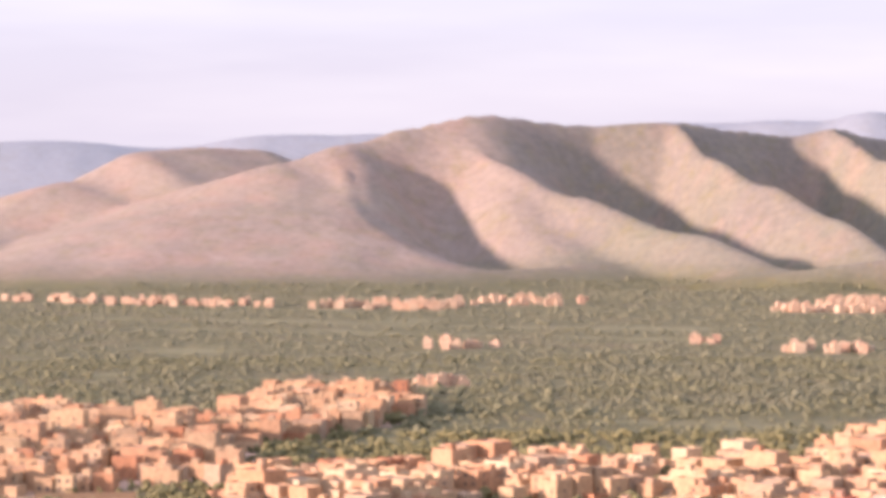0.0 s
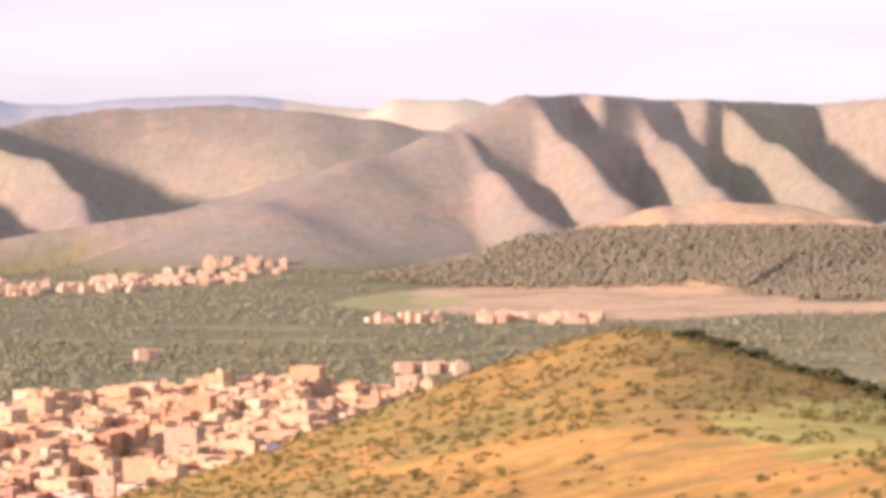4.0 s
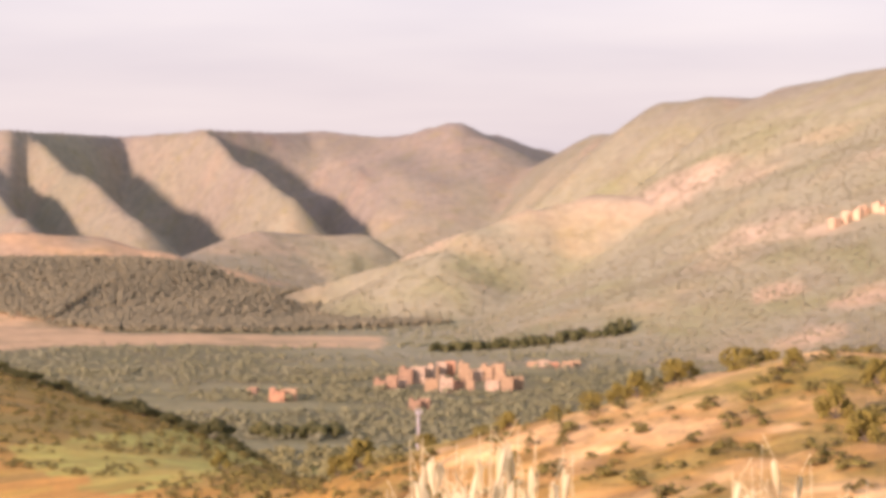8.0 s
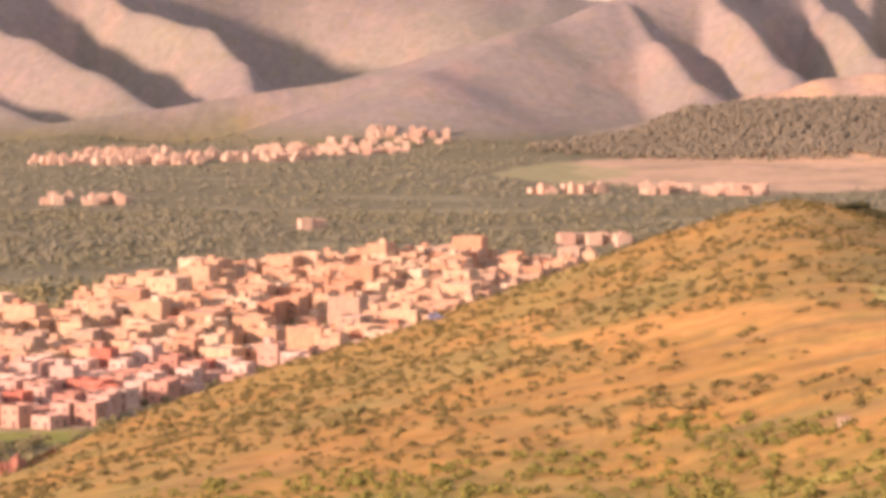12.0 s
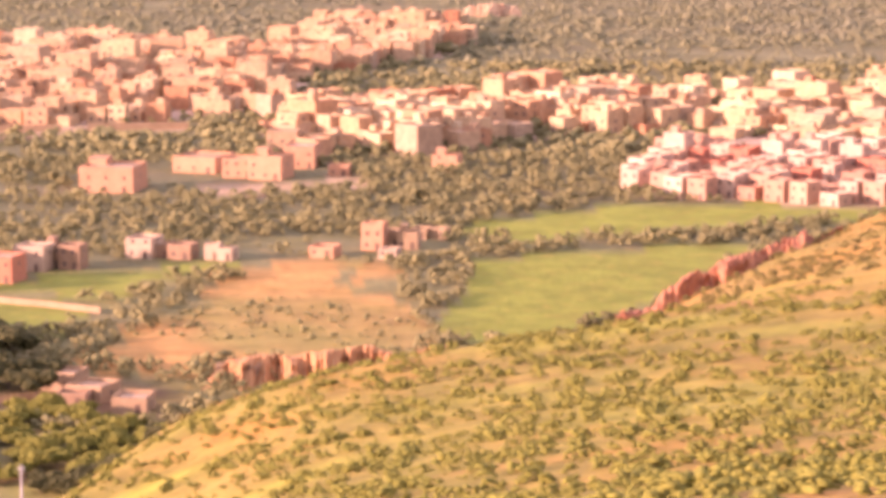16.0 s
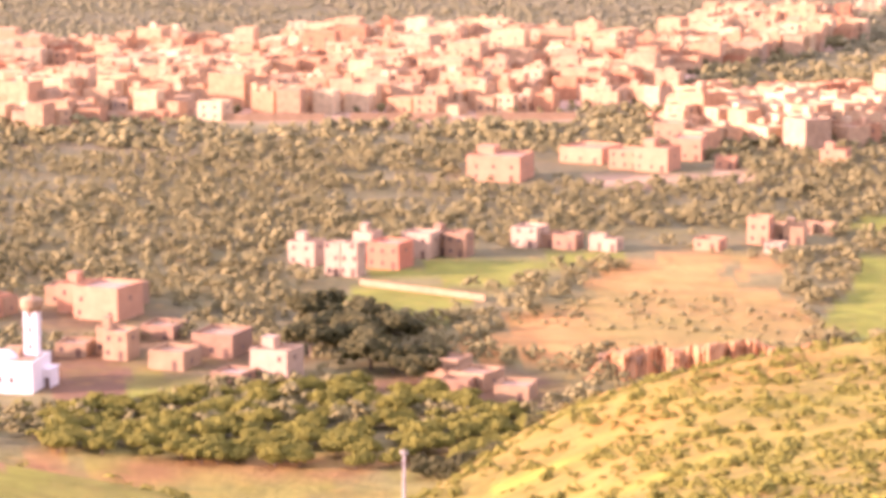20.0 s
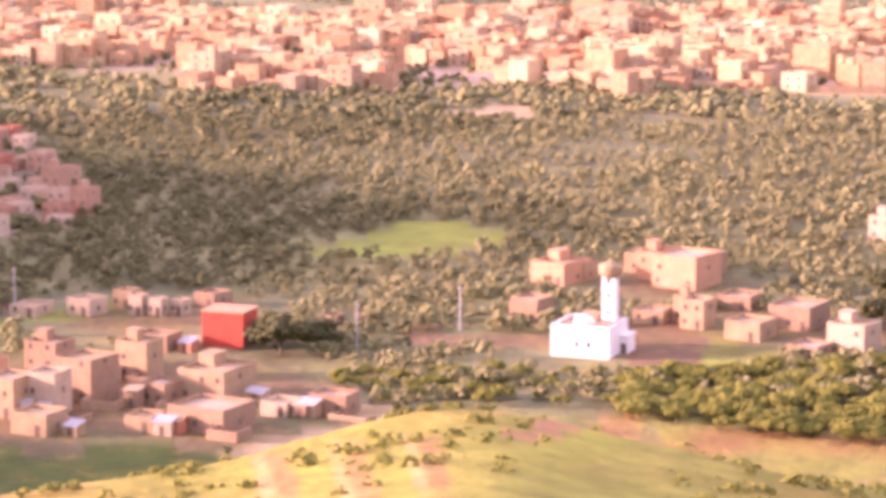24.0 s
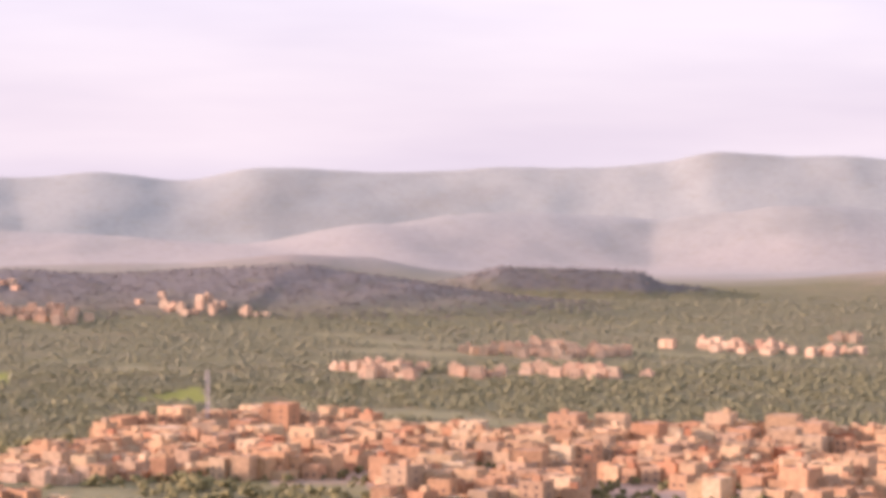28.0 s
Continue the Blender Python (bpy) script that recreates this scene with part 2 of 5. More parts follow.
# near hill under the camera: bearing, shoulder distance and height, brow distance and height, fall beyond the brow
NEAR_WEST = [(-180, 200, 90, 400, 40, 300), (-90, 260, 50, 380, 12, 120), (-60, 300, 42, 430, 12, 100), (-46, 340, 42, 400, 18, 100), (-41, 370, 43, 430, 18, 80), (-34, 360, 35, 430, 14, 80), (-30.5, 365, 31, 440, 12, 80), (-28, 415, 34, 480, 22, 80), (-25.3, 420, 41, 490, 26, 90), (-22, 430, 43, 510, 27, 90), (-18.6, 435, 46, 530, 27, 90)]
NEAR_EAST = [(-14, 430, 50, 700, 25, 110), (-12, 420, 54, 800, 23, 110), (-8, 395, 60, 835, 36, 130), (-3.4, 380, 65, 850, 60, 150), (0.3, 360, 71, 860, 78, 150), (1.8, 345, 75, 835, 67, 150), (4.5, 310, 84, 770, 61, 150), (8, 260, 98, 560, 60, 150), (12, 255, 104, 450, 60, 200), (17, 255, 109, 450, 66, 300), (60, 250, 112, 450, 85, 400), (180, 200, 90, 400, 40, 300)]
NEAR = NEAR_WEST + NEAR_EAST
MASSIF = [(-24.6, 3450, .16), (-23.2, 3500, .54), (-22.1, 3550, .82), (-20.7, 3600, 1.07), (-18.5, 3650, .90), (-16.9, 3650, .94), (-15.8, 3700, .79), (-14.7, 3750, .72),
          (-13.8, 3750, .88), (-13.1, 3800, .67), (-12.4, 3850, .5), (-11.4, 3900, .72), (-9.8, 3950, .91), (-8.2, 3950, .97), (-6.6, 3900, .83), (-5.3, 3900, .67), (-4.0, 3900, .40)]
BACKHILL = [(-31, 3450, -1.1), (-28.6, 3600, -.17), (-27.3, 3650, .40), (-26.3, 3700, .46), (-25.1, 3750, .43), (-23.8, 3800, .05)]
EAST = [(-7.4, 3000, -.9), (-5.3, 3150, -.15), (-3.8, 3220, .39), (-2.2, 3290, 1.12), (-1.2, 3420, 1.14), (-.8, 3370, 1.12), (.7, 3530, 1.02), (1.2, 3470, 1.03), (3.4, 3680, .88), (5.0, 3560, 1.01),
        (7, 3700, 1.03), (8.6, 3600, .93), (9.9, 3560, 1.21), (10.5, 3620, 1.0), (11.5, 3700, .72), (12.6, 3700, .37)]
EASTBACK = [(-5.6, 4350, .7), (-4.7, 4350, 1.07), (-3.8, 4350, 1.08), (-2.4, 4400, 1.0)]
FAREAST = [(11.0, 3500, .3), (12.8, 3250, 1.02), (13.9, 3150, 1.63), (14.9, 3100, 1.8), (15.6, 3100, 1.75), (16.3, 3050, 1.96), (18, 2950, 2.27), (24, 2700, 2.8), (40, 2500, 3)]
MIDRIDGE = [(4.2, 2950, -1.5), (6.2, 3080, -.9), (8, 3100, -.95), (9.2, 3080, -1.6)]
MIDRIDGE2 = [(9.6, 2660, -1.3), (10.3, 2700, -.82), (11.4, 2740, -.42), (12.5, 2760, -.2), (13.4, 2760, -.24), (14.4, 2740, -.6)]
WOODHILL = [(-6.8, 2700, -2.42), (-5, 2720, -2.40), (-3.7, 2750, -2.2), (-2, 2780, -1.66), (-.9, 2790, -1.56), (3.5, 2790, -1.52), (4.6, 2770, -1.58), (6.2, 2720, -2.08), (8.5, 2660, -2.66)]
WESTRIDGE = [(-60, 2800, -1.8), (-53.6, 2700, -1.78), (-51.5, 2700, -1.84), (-49.5, 2700, -1.74), (-47.9, 2700, -1.70), (-46.9, 2680, -1.86), (-45.8, 2650, -2.04), (-44.5, 2620, -2.27), (-43, 2580, -2.52), (-41.6, 2540, -2.76)]
BUTTE = [(-45.4, 3020, -2.0), (-43.8, 3050, -1.66), (-42.7, 3050, -1.67), (-41.3, 3050, -1.73), (-40.7, 3050, -2.0)]
FAR = [(-75, 4850, .1), (-53.5, 4850, -.02), (-51.7, 4850, .12), (-50.3, 4850, .02), (-48.4, 4850, .24), (-46, 4850, .23), (-42.6, 4850, .33), (-40.9, 4850, .42), (-39.7, 4850, .62),
       (-37.9, 4850, .56), (-36, 4850, .45), (-32, 4850, .5), (-29, 4850, .62), (-27, 4850, .5), (-24.7, 4850, .82), (-22.3, 4850, .8), (-16, 4850, .95), (-14.2, 4850, 1.0), (-13.1, 4850, 1.25),
       (-11.8, 4850, 1.03), (-7.9, 4850, 1.12), (-5.5, 4850, .88), (0, 4850, .75), (8, 4850, .5), (30, 4850, .6)]
FAR_LOW = [(-58, 4250, -.9), (-53, 4200, -.95), (-49, 4100, -1.25), (-46.5, 4150, -.85), (-44, 4250, -.6), (-41, 4300, -.75), (-38, 4250, -.45), (-35, 4300, -.6), (-31, 4300, -.9)]
FAR_LOW2 = [(-57, 3700, -1.75), (-50.5, 3650, -1.62), (-48.2, 3600, -1.45), (-46.8, 3650, -1.5), (-45, 3700, -1.75)]
SPURS = [[(-23.4, 3430, .05), (-23.0, 3280, -1.0), (-22.1, 3150, -1.6), (-21.2, 3060, -2.0)],
         [(-21.2, 3580, .75), (-20.4, 3470, .2), (-18.9, 3340, -.42), (-16.6, 3180, -1.2), (-14.2, 3010, -2.05)],
         [(-16.9, 3640, .9), (-16.2, 3520, .25), (-15.2, 3400, -.25), (-13.8, 3260, -.9), (-12.6, 3120, -1.6)],
         [(-13.9, 3740, .85), (-12.8, 3600, .3), (-11.6, 3480, -.05), (-10.9, 3330, -.7), (-10.6, 3150, -1.6)],
         [(-3.5, 3215, .36), (-2.9, 3130, -.3), (-2.0, 3010, -1.2)],
         [(-2.1, 3280, .95), (-1.4, 3190, .2), (-.3, 3060, -.9)], [(-.2, 3440, .9), (.5, 3290, .2), (1.5, 3110, -.7)],
         [(1.6, 3500, .9), (2.5, 3350, .2), (3.7, 3170, -.7)], [(5.0, 3550, .95), (5.8, 3420, .3), (6.7, 3280, -.3)], [(7.1, 3690, 1.0), (7.8, 3540, .35), (8.6, 3380, -.35)]]
# lee side of each spur: width and depth of the wear
LEE = [(105, 60), (185, 108), (190, 105), (205, 100), (70, 36), (105, 76), (130, 104), (190, 118), (85, 34), (90, 36)]
# unseen hill added beside the valley, nearer the sun, to shade the hamlet
SHADE_HILL = [(-63.5, 690, -6.0), (-63.5, 746, -4.4), (-63.5, 807, -3.2), (-63.5, 887, -3.1), (-63.5, 1012, -3.4), (-64, 1096, -3.9)]
# bare orange rise behind the pine hill
ORANGE = [(-2.2, 2930, -1.75), (-.8, 2950, -1.3), (.6, 2960, -1.0), (1.5, 2960, -.9), (2.6, 2960, -.98), (4.0, 2950, -1.3), (5.2, 2930, -1.65)]
# unseen knoll added out of view, casting shade on the near green bank
SHADE_KNOLL = [(-63.5, 470, -9.4), (-62, 500, -8.9), (-61, 530, -8.6)]


BEARINGS = np.arange(-180, 180.1, 0.25)
_t = np.array(NEAR, float).T
_k = np.exp(-0.5 * (np.arange(-24, 25) / 4.5) ** 2)
NEAR_SMOOTH = [np.convolve(np.pad(np.interp(BEARINGS, _t[0], c), 24, mode="edge"), _k / _k.sum(), "valid") for c in _t[1:]]


CREST = np.array(sorted([c[:2] for c in MASSIF] + [c[:2] for c in EAST if c[0] > -3.9] + [(-60, 3500), (20, 3550)])).T


def wood_front(az):
    """How far the pine hill runs out towards the valley."""
    return np.interp(az, (-6.8, -3.7, -2, 0, 2, 3.5, 6.2, 8.5), (130, 160, 220, 300, 380, 420, 400, 260))


def ground_z(x, y):
    x, y = np.asarray(x, float), np.asarray(y, float)
    r, az = np.hypot(x, y), np.degrees(np.arctan2(x, y))
    z = 1.5 * fbm(x, y, 180, 3, 5)
    r1, z1, r2, z2, fall = (np.interp(az, BEARINGS, c) for c in NEAR_SMOOTH)
    zn = np.where(r < r1, z1 + (122.3 - z1) * np.clip(1 - r / r1, 0, 1) ** 1.45, 0)
    zn = zn - np.clip((az - 6) / 5, 0, 1) * 9.0 * np.sin(np.pi * np.clip(r / r1, 0, 1)) * (r < r1)
    s = np.clip((r - r1) / (r2 - r1), 0, 1)
    zn = np.where(r >= r1, z1 + (z2 - z1) * (0.5 * s + 0.5 * s * s * (3 - 2 * s)), zn)
    s = np.clip((r - r2) / fall, 0, 1)
    zn = np.where(r >= r2, z2 * (1 - s * s * (3 - 2 * s)) - 4 * s, zn)
    zn = zn + np.clip(r / 150, 0, 1) * (1 - s) * (0.9 * fbm(x, y, 70, 4, 3) + 0.35 * fbm(x, y, 14, 3, 4) + np.clip((az - 7) / 4, 0, 1) * (0.9 * fbm(x, y, 26, 3, 6) + 1.5 * np.abs(fbm(x, y, 9, 3, 7))))
    z = smax(z, zn, 4.0)
    big = np.maximum(ridge(x, y, MASSIF, 660, 700, 2.2, 0.12, 1), ridge(x, y, BACKHILL, 560, 600, 1.5, 0.1, 2))
    big = smax(big, ridge(x, y, EAST, (260, 330, 420, 480, 520, 520, 470, 370), 600, 1.45, 0.12, 3), 8)
    for sp, (wd, dp) in zip(SPURS, LEE):
        below = np.clip((np.interp(az, CREST[0], CREST[1]) - 6 - r) / 120, 0, 1)
        big = big - np.minimum(gully(x, y, sp, wd, dp) * below, np.maximum(big - 6, 0) * 0.75)
    for i, sp in enumerate(SPURS):
        rz = ridge(x, y, sp, 95, 75, 1.0, 0.15, 20 + i)
        big = np.where(rz > 0, smax(big, rz, 9), smax(big, -2.0, 5) if i < 8 else big)
    for crest, f, b, k in ((EASTBACK, 400, 300, 5), (FAREAST, (120, 250, 480, 750, 900, 1000, 1000), 900, 12), (MIDRIDGE, 190, 150, 4), (MIDRIDGE2, 150, 230, 4), (WOODHILL, wood_front(az), 120, 3),
                           (WESTRIDGE, 360, 400, 6), (BUTTE, 110, 160, 3), (FAR, 480, 140, 6), (FAR_LOW, 330, 380, 5), (FAR_LOW2, 200, 220, 4), (SHADE_HILL, 95, 95, 3), (SHADE_KNOLL, 52, 52, 2)):
        big = smax(big, ridge(x, y, crest, f, b, 1.15, 0.1, int(b)), k)
    rz = ridge(x, y, ORANGE, 190, 120, 1.15, 0.1, 120)
    big = np.where(rz > 0, smax(big, rz, 4), big)
    far = np.clip((r - 2200) / 600, 0, 1)
    big = big + far * np.clip(big / 60, 0, 1) * np.where(r > 4050, 11.0, 6.0) * fbm(x, y, np.where(r > 4050, 260, 130), 4, 9)
    return smax(z, big, 5.0)


def gz(x, y):
    return float(ground_z(np.array([x]), np.array([y]))[0])


def mesh_from(name, co, faces, smooth=False):
    """A mesh from arrays of corners and of faces that all have the same number of sides."""
    me = bpy.data.meshes.new(name)
    co, faces = np.asarray(co, np.float32), np.asarray(faces, np.int32)
    n, k = faces.shape
    me.vertices.add(len(co))
    me.vertices.foreach_set("co", co.ravel())
    me.loops.add(n * k)
    me.loops.foreach_set("vertex_index", faces.ravel())
    me.polygons.add(n)
    me.polygons.foreach_set("loop_start", np.arange(0, n * k, k, dtype=np.int32))
    me.polygons.foreach_set("use_smooth", np.full(n, smooth))
    me.update(calc_edges=True)
    return me


def inside(poly, x, y):
    c = np.zeros(np.shape(x), bool)
    for (ax, ay), (bx, by) in zip(poly, poly[1:] + poly[:1]):
        if ay != by:
            c ^= ((ay > y) != (by > y)) & (x < (bx - ax) * (y - ay) / (by - ay) + ax)
    return c


TOWN_A = [(-289, 851), (-212, 855), (-190, 945), (-152, 1000), (-125, 1229), (-108, 1451), (-186, 1493), (-228, 1449), (-312, 1249), (-287, 1132), (-313, 1044), (-300, 919)]
TOWN_B = [(-470, 966), (-494, 1062), (-441, 1092), (-362, 1144), (-291, 1145), (-295, 1037), (-358, 996), (-380, 942), (-417, 896)]
TOWN_C = [(-851, 1072), (-788, 1159), (-759, 1269), (-670, 1281), (-582, 1225), (-546, 1166), (-491, 1061), (-516, 988), (-617, 908), (-653, 835)]
TOWN_C2 = [(-657, 1432), (-602, 1463), (-533, 1304), (-546, 1166), (-600, 1220)]
TOWN_D = [(-1071, 844), (-1091, 929), (-1077, 987), (-987, 962), (-919, 1006), (-840, 1090), (-653, 850), (-700, 854), (-739, 778), (-785, 747), (-843, 803), (-877, 785), (-955, 712), (-1001, 747), (-1012, 823)]
TOWN_E = [(-878, 591), (-845, 639), (-720, 610), (-589, 531), (-570, 462), (-584, 448), (-609, 409)]
GREEN_1 = [(-255, 607), (-268, 664), (-285, 715), (-267, 743), (-219, 771), (-220, 709), (-222, 651), (-226, 610)]
GREEN_2 = [(-314, 765), (-282, 835), (-236, 860), (-202, 910), (-213, 838), (-258, 791), (-283, 742)]
GREEN_3 = [(-384, 627), (-381, 642), (-369, 662), (-338, 696), (-343, 658), (-346, 624)]
GREEN_4 = [(-366, 583), (-376, 614), (-342, 614), (-331, 573), (-349, 571)]
GREEN_5 = [(-460, 341), (-497, 369), (-490, 411), (-496, 444), (-480, 450), (-483, 409), (-468, 380), (-447, 354)]
GREEN_6 = [(-498, 512), (-519, 579), (-486, 578), (-467, 553)]
GREEN_7 = [(-1447, 975), (-1483, 1096), (-1401, 1036), (-1401, 944)]
GREEN_8 = [(-1255, 1015), (-1308, 1105), (-1212, 1030)]
GREEN_9 = [(-258, 2327), (-215, 2567), (-127, 2393), (-173, 2168)]
GREEN_10 = [(12, 572), (44, 674), (163, 1314), (149, 1188), (32, 407), (11, 541)]
GREEN_11 = [(-287, 716), (-248, 734), (-230, 768), (-226, 667), (-230, 620), (-242, 603)]
GREEN_12 = [(-312, 778), (-282, 836), (-227, 838), (-204, 917), (-210, 829), (-261, 773), (-299, 745)]
GREEN_13 = [(-360, 494), (-344, 498), (-334, 483), (-345, 472)]
SOIL_1 = [(-311, 550), (-321, 608), (-331, 678), (-328, 700), (-299, 693), (-270, 632), (-247, 598), (-260, 560), (-282, 556)]
SOIL_2 = [(-93, 786), (-42, 609), (-6, 556), (24, 510), (27, 414), (19, 395), (-5, 481), (-53, 606)]
SOIL_3 = [(-201, 2586), (-121, 2633), (-27, 2624), (113, 2611), (134, 2363), (343, 2302), (319, 2145), (112, 2199), (-34, 2065), (-164, 2221)]
SOIL_4 = [(-227, 274), (-338, 429), (-327, 428), (-224, 286)]
SOIL_5 = [(-362, 465), (-384, 500), (-365, 498), (-344, 469)]
SOIL_6 = [(-418, 463), (-386, 475), (-378, 463), (-404, 451)]
SOIL_7 = [(-507, 377), (-496, 413), (-508, 427), (-532, 395)]
SAND_1 = [(49, 226), (56, 220), (518, 1854), (594, 1819), (48, 146), (44, 148), (38, 152)]
SAND_2 = [(-361, 366), (-372, 397), (-368, 404), (-359, 378), (-349, 354)]
GRASS_1 = [(-212, 265), (-309, 429), (-279, 440), (-205, 297), (-188, 213), (-191, 213)]
GRASS_2 = [(-253, 466), (-169, 357), (-136, 336), (-118, 372), (-106, 373), (-66, 233), (-103, 241)]
GREEN_14 = [(-401, 327), (-387, 336), (-383, 346), (-372, 354), (-361, 350), (-355, 339), (-341, 333), (-369, 301)]
SOIL_8 = [(-225, 268), (-233, 284), (-337, 426), (-327, 426), (-228, 287), (-222, 268)]
GRASS_3 = [(-216, 256), (-226, 285), (-318, 427), (-301, 439), (-284, 444), (-277, 433), (-300, 419), (-218, 281), (-204, 249)]
SAND_3 = [(-365, 358), (-366, 375), (-368, 395), (-368, 405), (-359, 393), (-354, 368), (-350, 352), (-357, 349)]
ROAD_1 = [(-790, 878), (-710, 866), (-685, 837), (-761, 846)]
ROAD_2 = [(-678, 771), (-662, 802), (-639, 771), (-661, 755)]
ROAD_3 = [(-423, 818), (-384, 862), (-373, 841), (-408, 796)]
ROAD_4 = [(-625, 916), (-510, 985), (-493, 953), (-607, 889)]
BLUFF_FOOT = [polar(a, q) for a, q in ((-20.8, 580), (-20.8, 628), (-17, 655), (-14.3, 700), (-14.3, 640), (-17, 610))]
WALL_STRIP = [(-388, 590), (-384, 622), (-336, 618), (-332, 586)]
GREENS = (GREEN_1, GREEN_2, GREEN_3, GREEN_4, GREEN_5, GREEN_6, GREEN_7, GREEN_8, GREEN_9, GREEN_10, GREEN_11, GREEN_12, GREEN_13)
OPEN_LAND = GREENS[:9] + GREENS[10:] + (SOIL_1, SOIL_3, SOIL_5, SOIL_6, SOIL_7, SAND_2, ROAD_1, ROAD_2, ROAD_3, ROAD_4, GREEN_14, SAND_3, WALL_STRIP, BLUFF_FOOT)

TOWNS = (TOWN_A, TOWN_B, TOWN_C, TOWN_C2, TOWN_D, TOWN_E)
az_in = np.concatenate([np.arange(-71, -58, 0.5), np.arange(-58, 22.01, 0.12)])
az_out = np.arange(25, 287.1, 3.0)
AZ = np.radians(np.concatenate([az_in, az_out]))
R = np.concatenate([[0.01, 1.0, 3, 6, 12, 20, 30, 45], np.geomspace(60, 1200, 160), np.arange(1218, 2500, 20), np.arange(2500, 4000, 13), np.arange(4000, 4950, 26), [4950]])
gx, gy = np.outer(R, np.sin(AZ)), np.outer(R, np.cos(AZ))
gzz = ground_z(gx, gy)
nr, na = gx.shape
idx = np.arange(nr * na).reshape(nr, na)
nxt = np.roll(idx, -1, axis=1)
quads = np.stack([idx[:-1], nxt[:-1], nxt[1:], idx[1:]], -1).reshape(-1, 4)[:, ::-1]
me = mesh_from("ground", np.stack([gx, gy, gzz], -1).reshape(-1, 3), quads, True)
x, y, z = gx.ravel(), gy.ravel(), gzz.ravel()
r, az = np.hypot(x, y), np.degrees(np.arctan2(x, y))


def blend(col, c, k):
    return col * (1 - k[:, None]) + np.array(c)[None] * k[:, None]


def field_gap(x, y):
    """Open strips of field between the groves."""
    return fbm(x * 0.45 + 300, y * 1.2, 90, 3, 90) + 0.25 * fbm(x, y, 25, 2, 91)


LUSH = ((-20, -12, -8, -5, -2.4, -0.8, 1.2, 5), (480, 470, 425, 418, 425, 410, 375, 320))
n1, n2, n3 = fbm(x, y, 160, 4, 31), fbm(x, y, 35, 4, 32), fbm(x, y, 9, 3, 33)
wx, wy = x + 5 * n2 + 1.5 * n3, y + 7 * n2 + 1.5 * n3
col = np.tile(np.array([[0.155, 0.150, 0.074]]), (len(x), 1))
col = blend(col, (0.20, 0.170, 0.092), np.clip(n2 * 1.8 - 0.2, 0, 1))
plain = (r > 950) * (r < 2600) * (z < 14)
col = blend(col, (0.26, 0.245, 0.125), plain * np.clip((field_gap(x, y) - 0.33) * 6, 0, 1) * 0.7)
hills = np.clip((z - 10) / 22, 0, 1) * (r > 1900)
east = np.clip((az + 9) / 3, 0, 1)
# bare scrub hills, with some distance haze mixed into the colour
col = blend(col, (0.205, 0.180, 0.144), hills)
col = blend(col, (0.225, 0.196, 0.156), hills * east)
col = blend(col, (0.170, 0.158, 0.122), hills * np.clip(fbm(x, y, 55, 4, 36) * 1.8 - 0.1, 0, 1) * 0.7)
col = blend(col, (0.215, 0.210, 0.138), hills * np.clip(n1 * 1.3 + 0.35 + np.clip(az, -25, 12) * 0.01, 0, 1) * 0.8)
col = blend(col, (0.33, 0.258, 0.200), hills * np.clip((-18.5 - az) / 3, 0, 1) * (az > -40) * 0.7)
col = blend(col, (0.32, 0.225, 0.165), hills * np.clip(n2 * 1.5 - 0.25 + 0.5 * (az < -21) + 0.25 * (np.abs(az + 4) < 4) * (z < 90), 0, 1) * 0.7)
# western ridge ground darkened as well, for the cloud shade over it
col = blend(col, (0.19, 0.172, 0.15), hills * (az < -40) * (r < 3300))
slope = np.clip((az - 6.0) / 2.5, 0, 1) * (az < 24) * np.clip((r - 1900) / 200, 0, 1) * np.clip((3250 + (az - 12) * -40 - r) / 250, 0, 1)
col = blend(col, (0.29, 0.272, 0.175), slope)
col = blend(col, (0.25, 0.245, 0.125), slope * np.clip(n2 * 1.6 + 0.3, 0, 1))
col = blend(col, (0.50, 0.375, 0.26), slope * np.clip(n1 * 2.2 - 0.55 + n2 * 0.8, 0, 1))
col = blend(col, (0.47, 0.31, 0.17), (np.abs(z - ridge(x, y, ORANGE, 190, 120, 1.15, 0.1, 120)) < 5) * (z > 24) * np.clip((az + 2.6) / 1.5, 0, 1) * (r > 2780) * np.clip(n2 + 0.85, 0, 1))
crest = (np.abs(z - ridge(x, y, MIDRIDGE2, 150, 230, 1.15, 0.1, 230)) < 3) * (z > 62) * (r < 2765) + (np.abs(z - ridge(x, y, MIDRIDGE, 190, 150, 1.15, 0.1, 150)) < 3) * (z > 52)
col = blend(col, (0.47, 0.34, 0.22), np.clip(crest, 0, 1) * np.clip(n2 * 1.5 + 0.6, 0, 1) * 0.4)
# distance haze painted into the far ranges: paler and bluer farther out
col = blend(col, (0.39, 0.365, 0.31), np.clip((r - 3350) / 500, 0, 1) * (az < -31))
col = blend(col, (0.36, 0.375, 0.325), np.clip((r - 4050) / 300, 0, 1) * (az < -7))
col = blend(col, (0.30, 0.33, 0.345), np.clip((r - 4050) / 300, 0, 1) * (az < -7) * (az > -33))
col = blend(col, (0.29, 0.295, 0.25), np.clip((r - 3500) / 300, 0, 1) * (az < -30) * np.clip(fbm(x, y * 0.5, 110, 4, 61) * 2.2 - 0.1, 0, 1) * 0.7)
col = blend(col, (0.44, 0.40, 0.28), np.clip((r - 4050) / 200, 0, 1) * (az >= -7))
# butte's right side painted darker, as its shaded face
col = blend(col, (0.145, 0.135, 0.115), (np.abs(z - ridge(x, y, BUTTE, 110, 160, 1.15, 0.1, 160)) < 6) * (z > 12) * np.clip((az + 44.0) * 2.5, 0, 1))
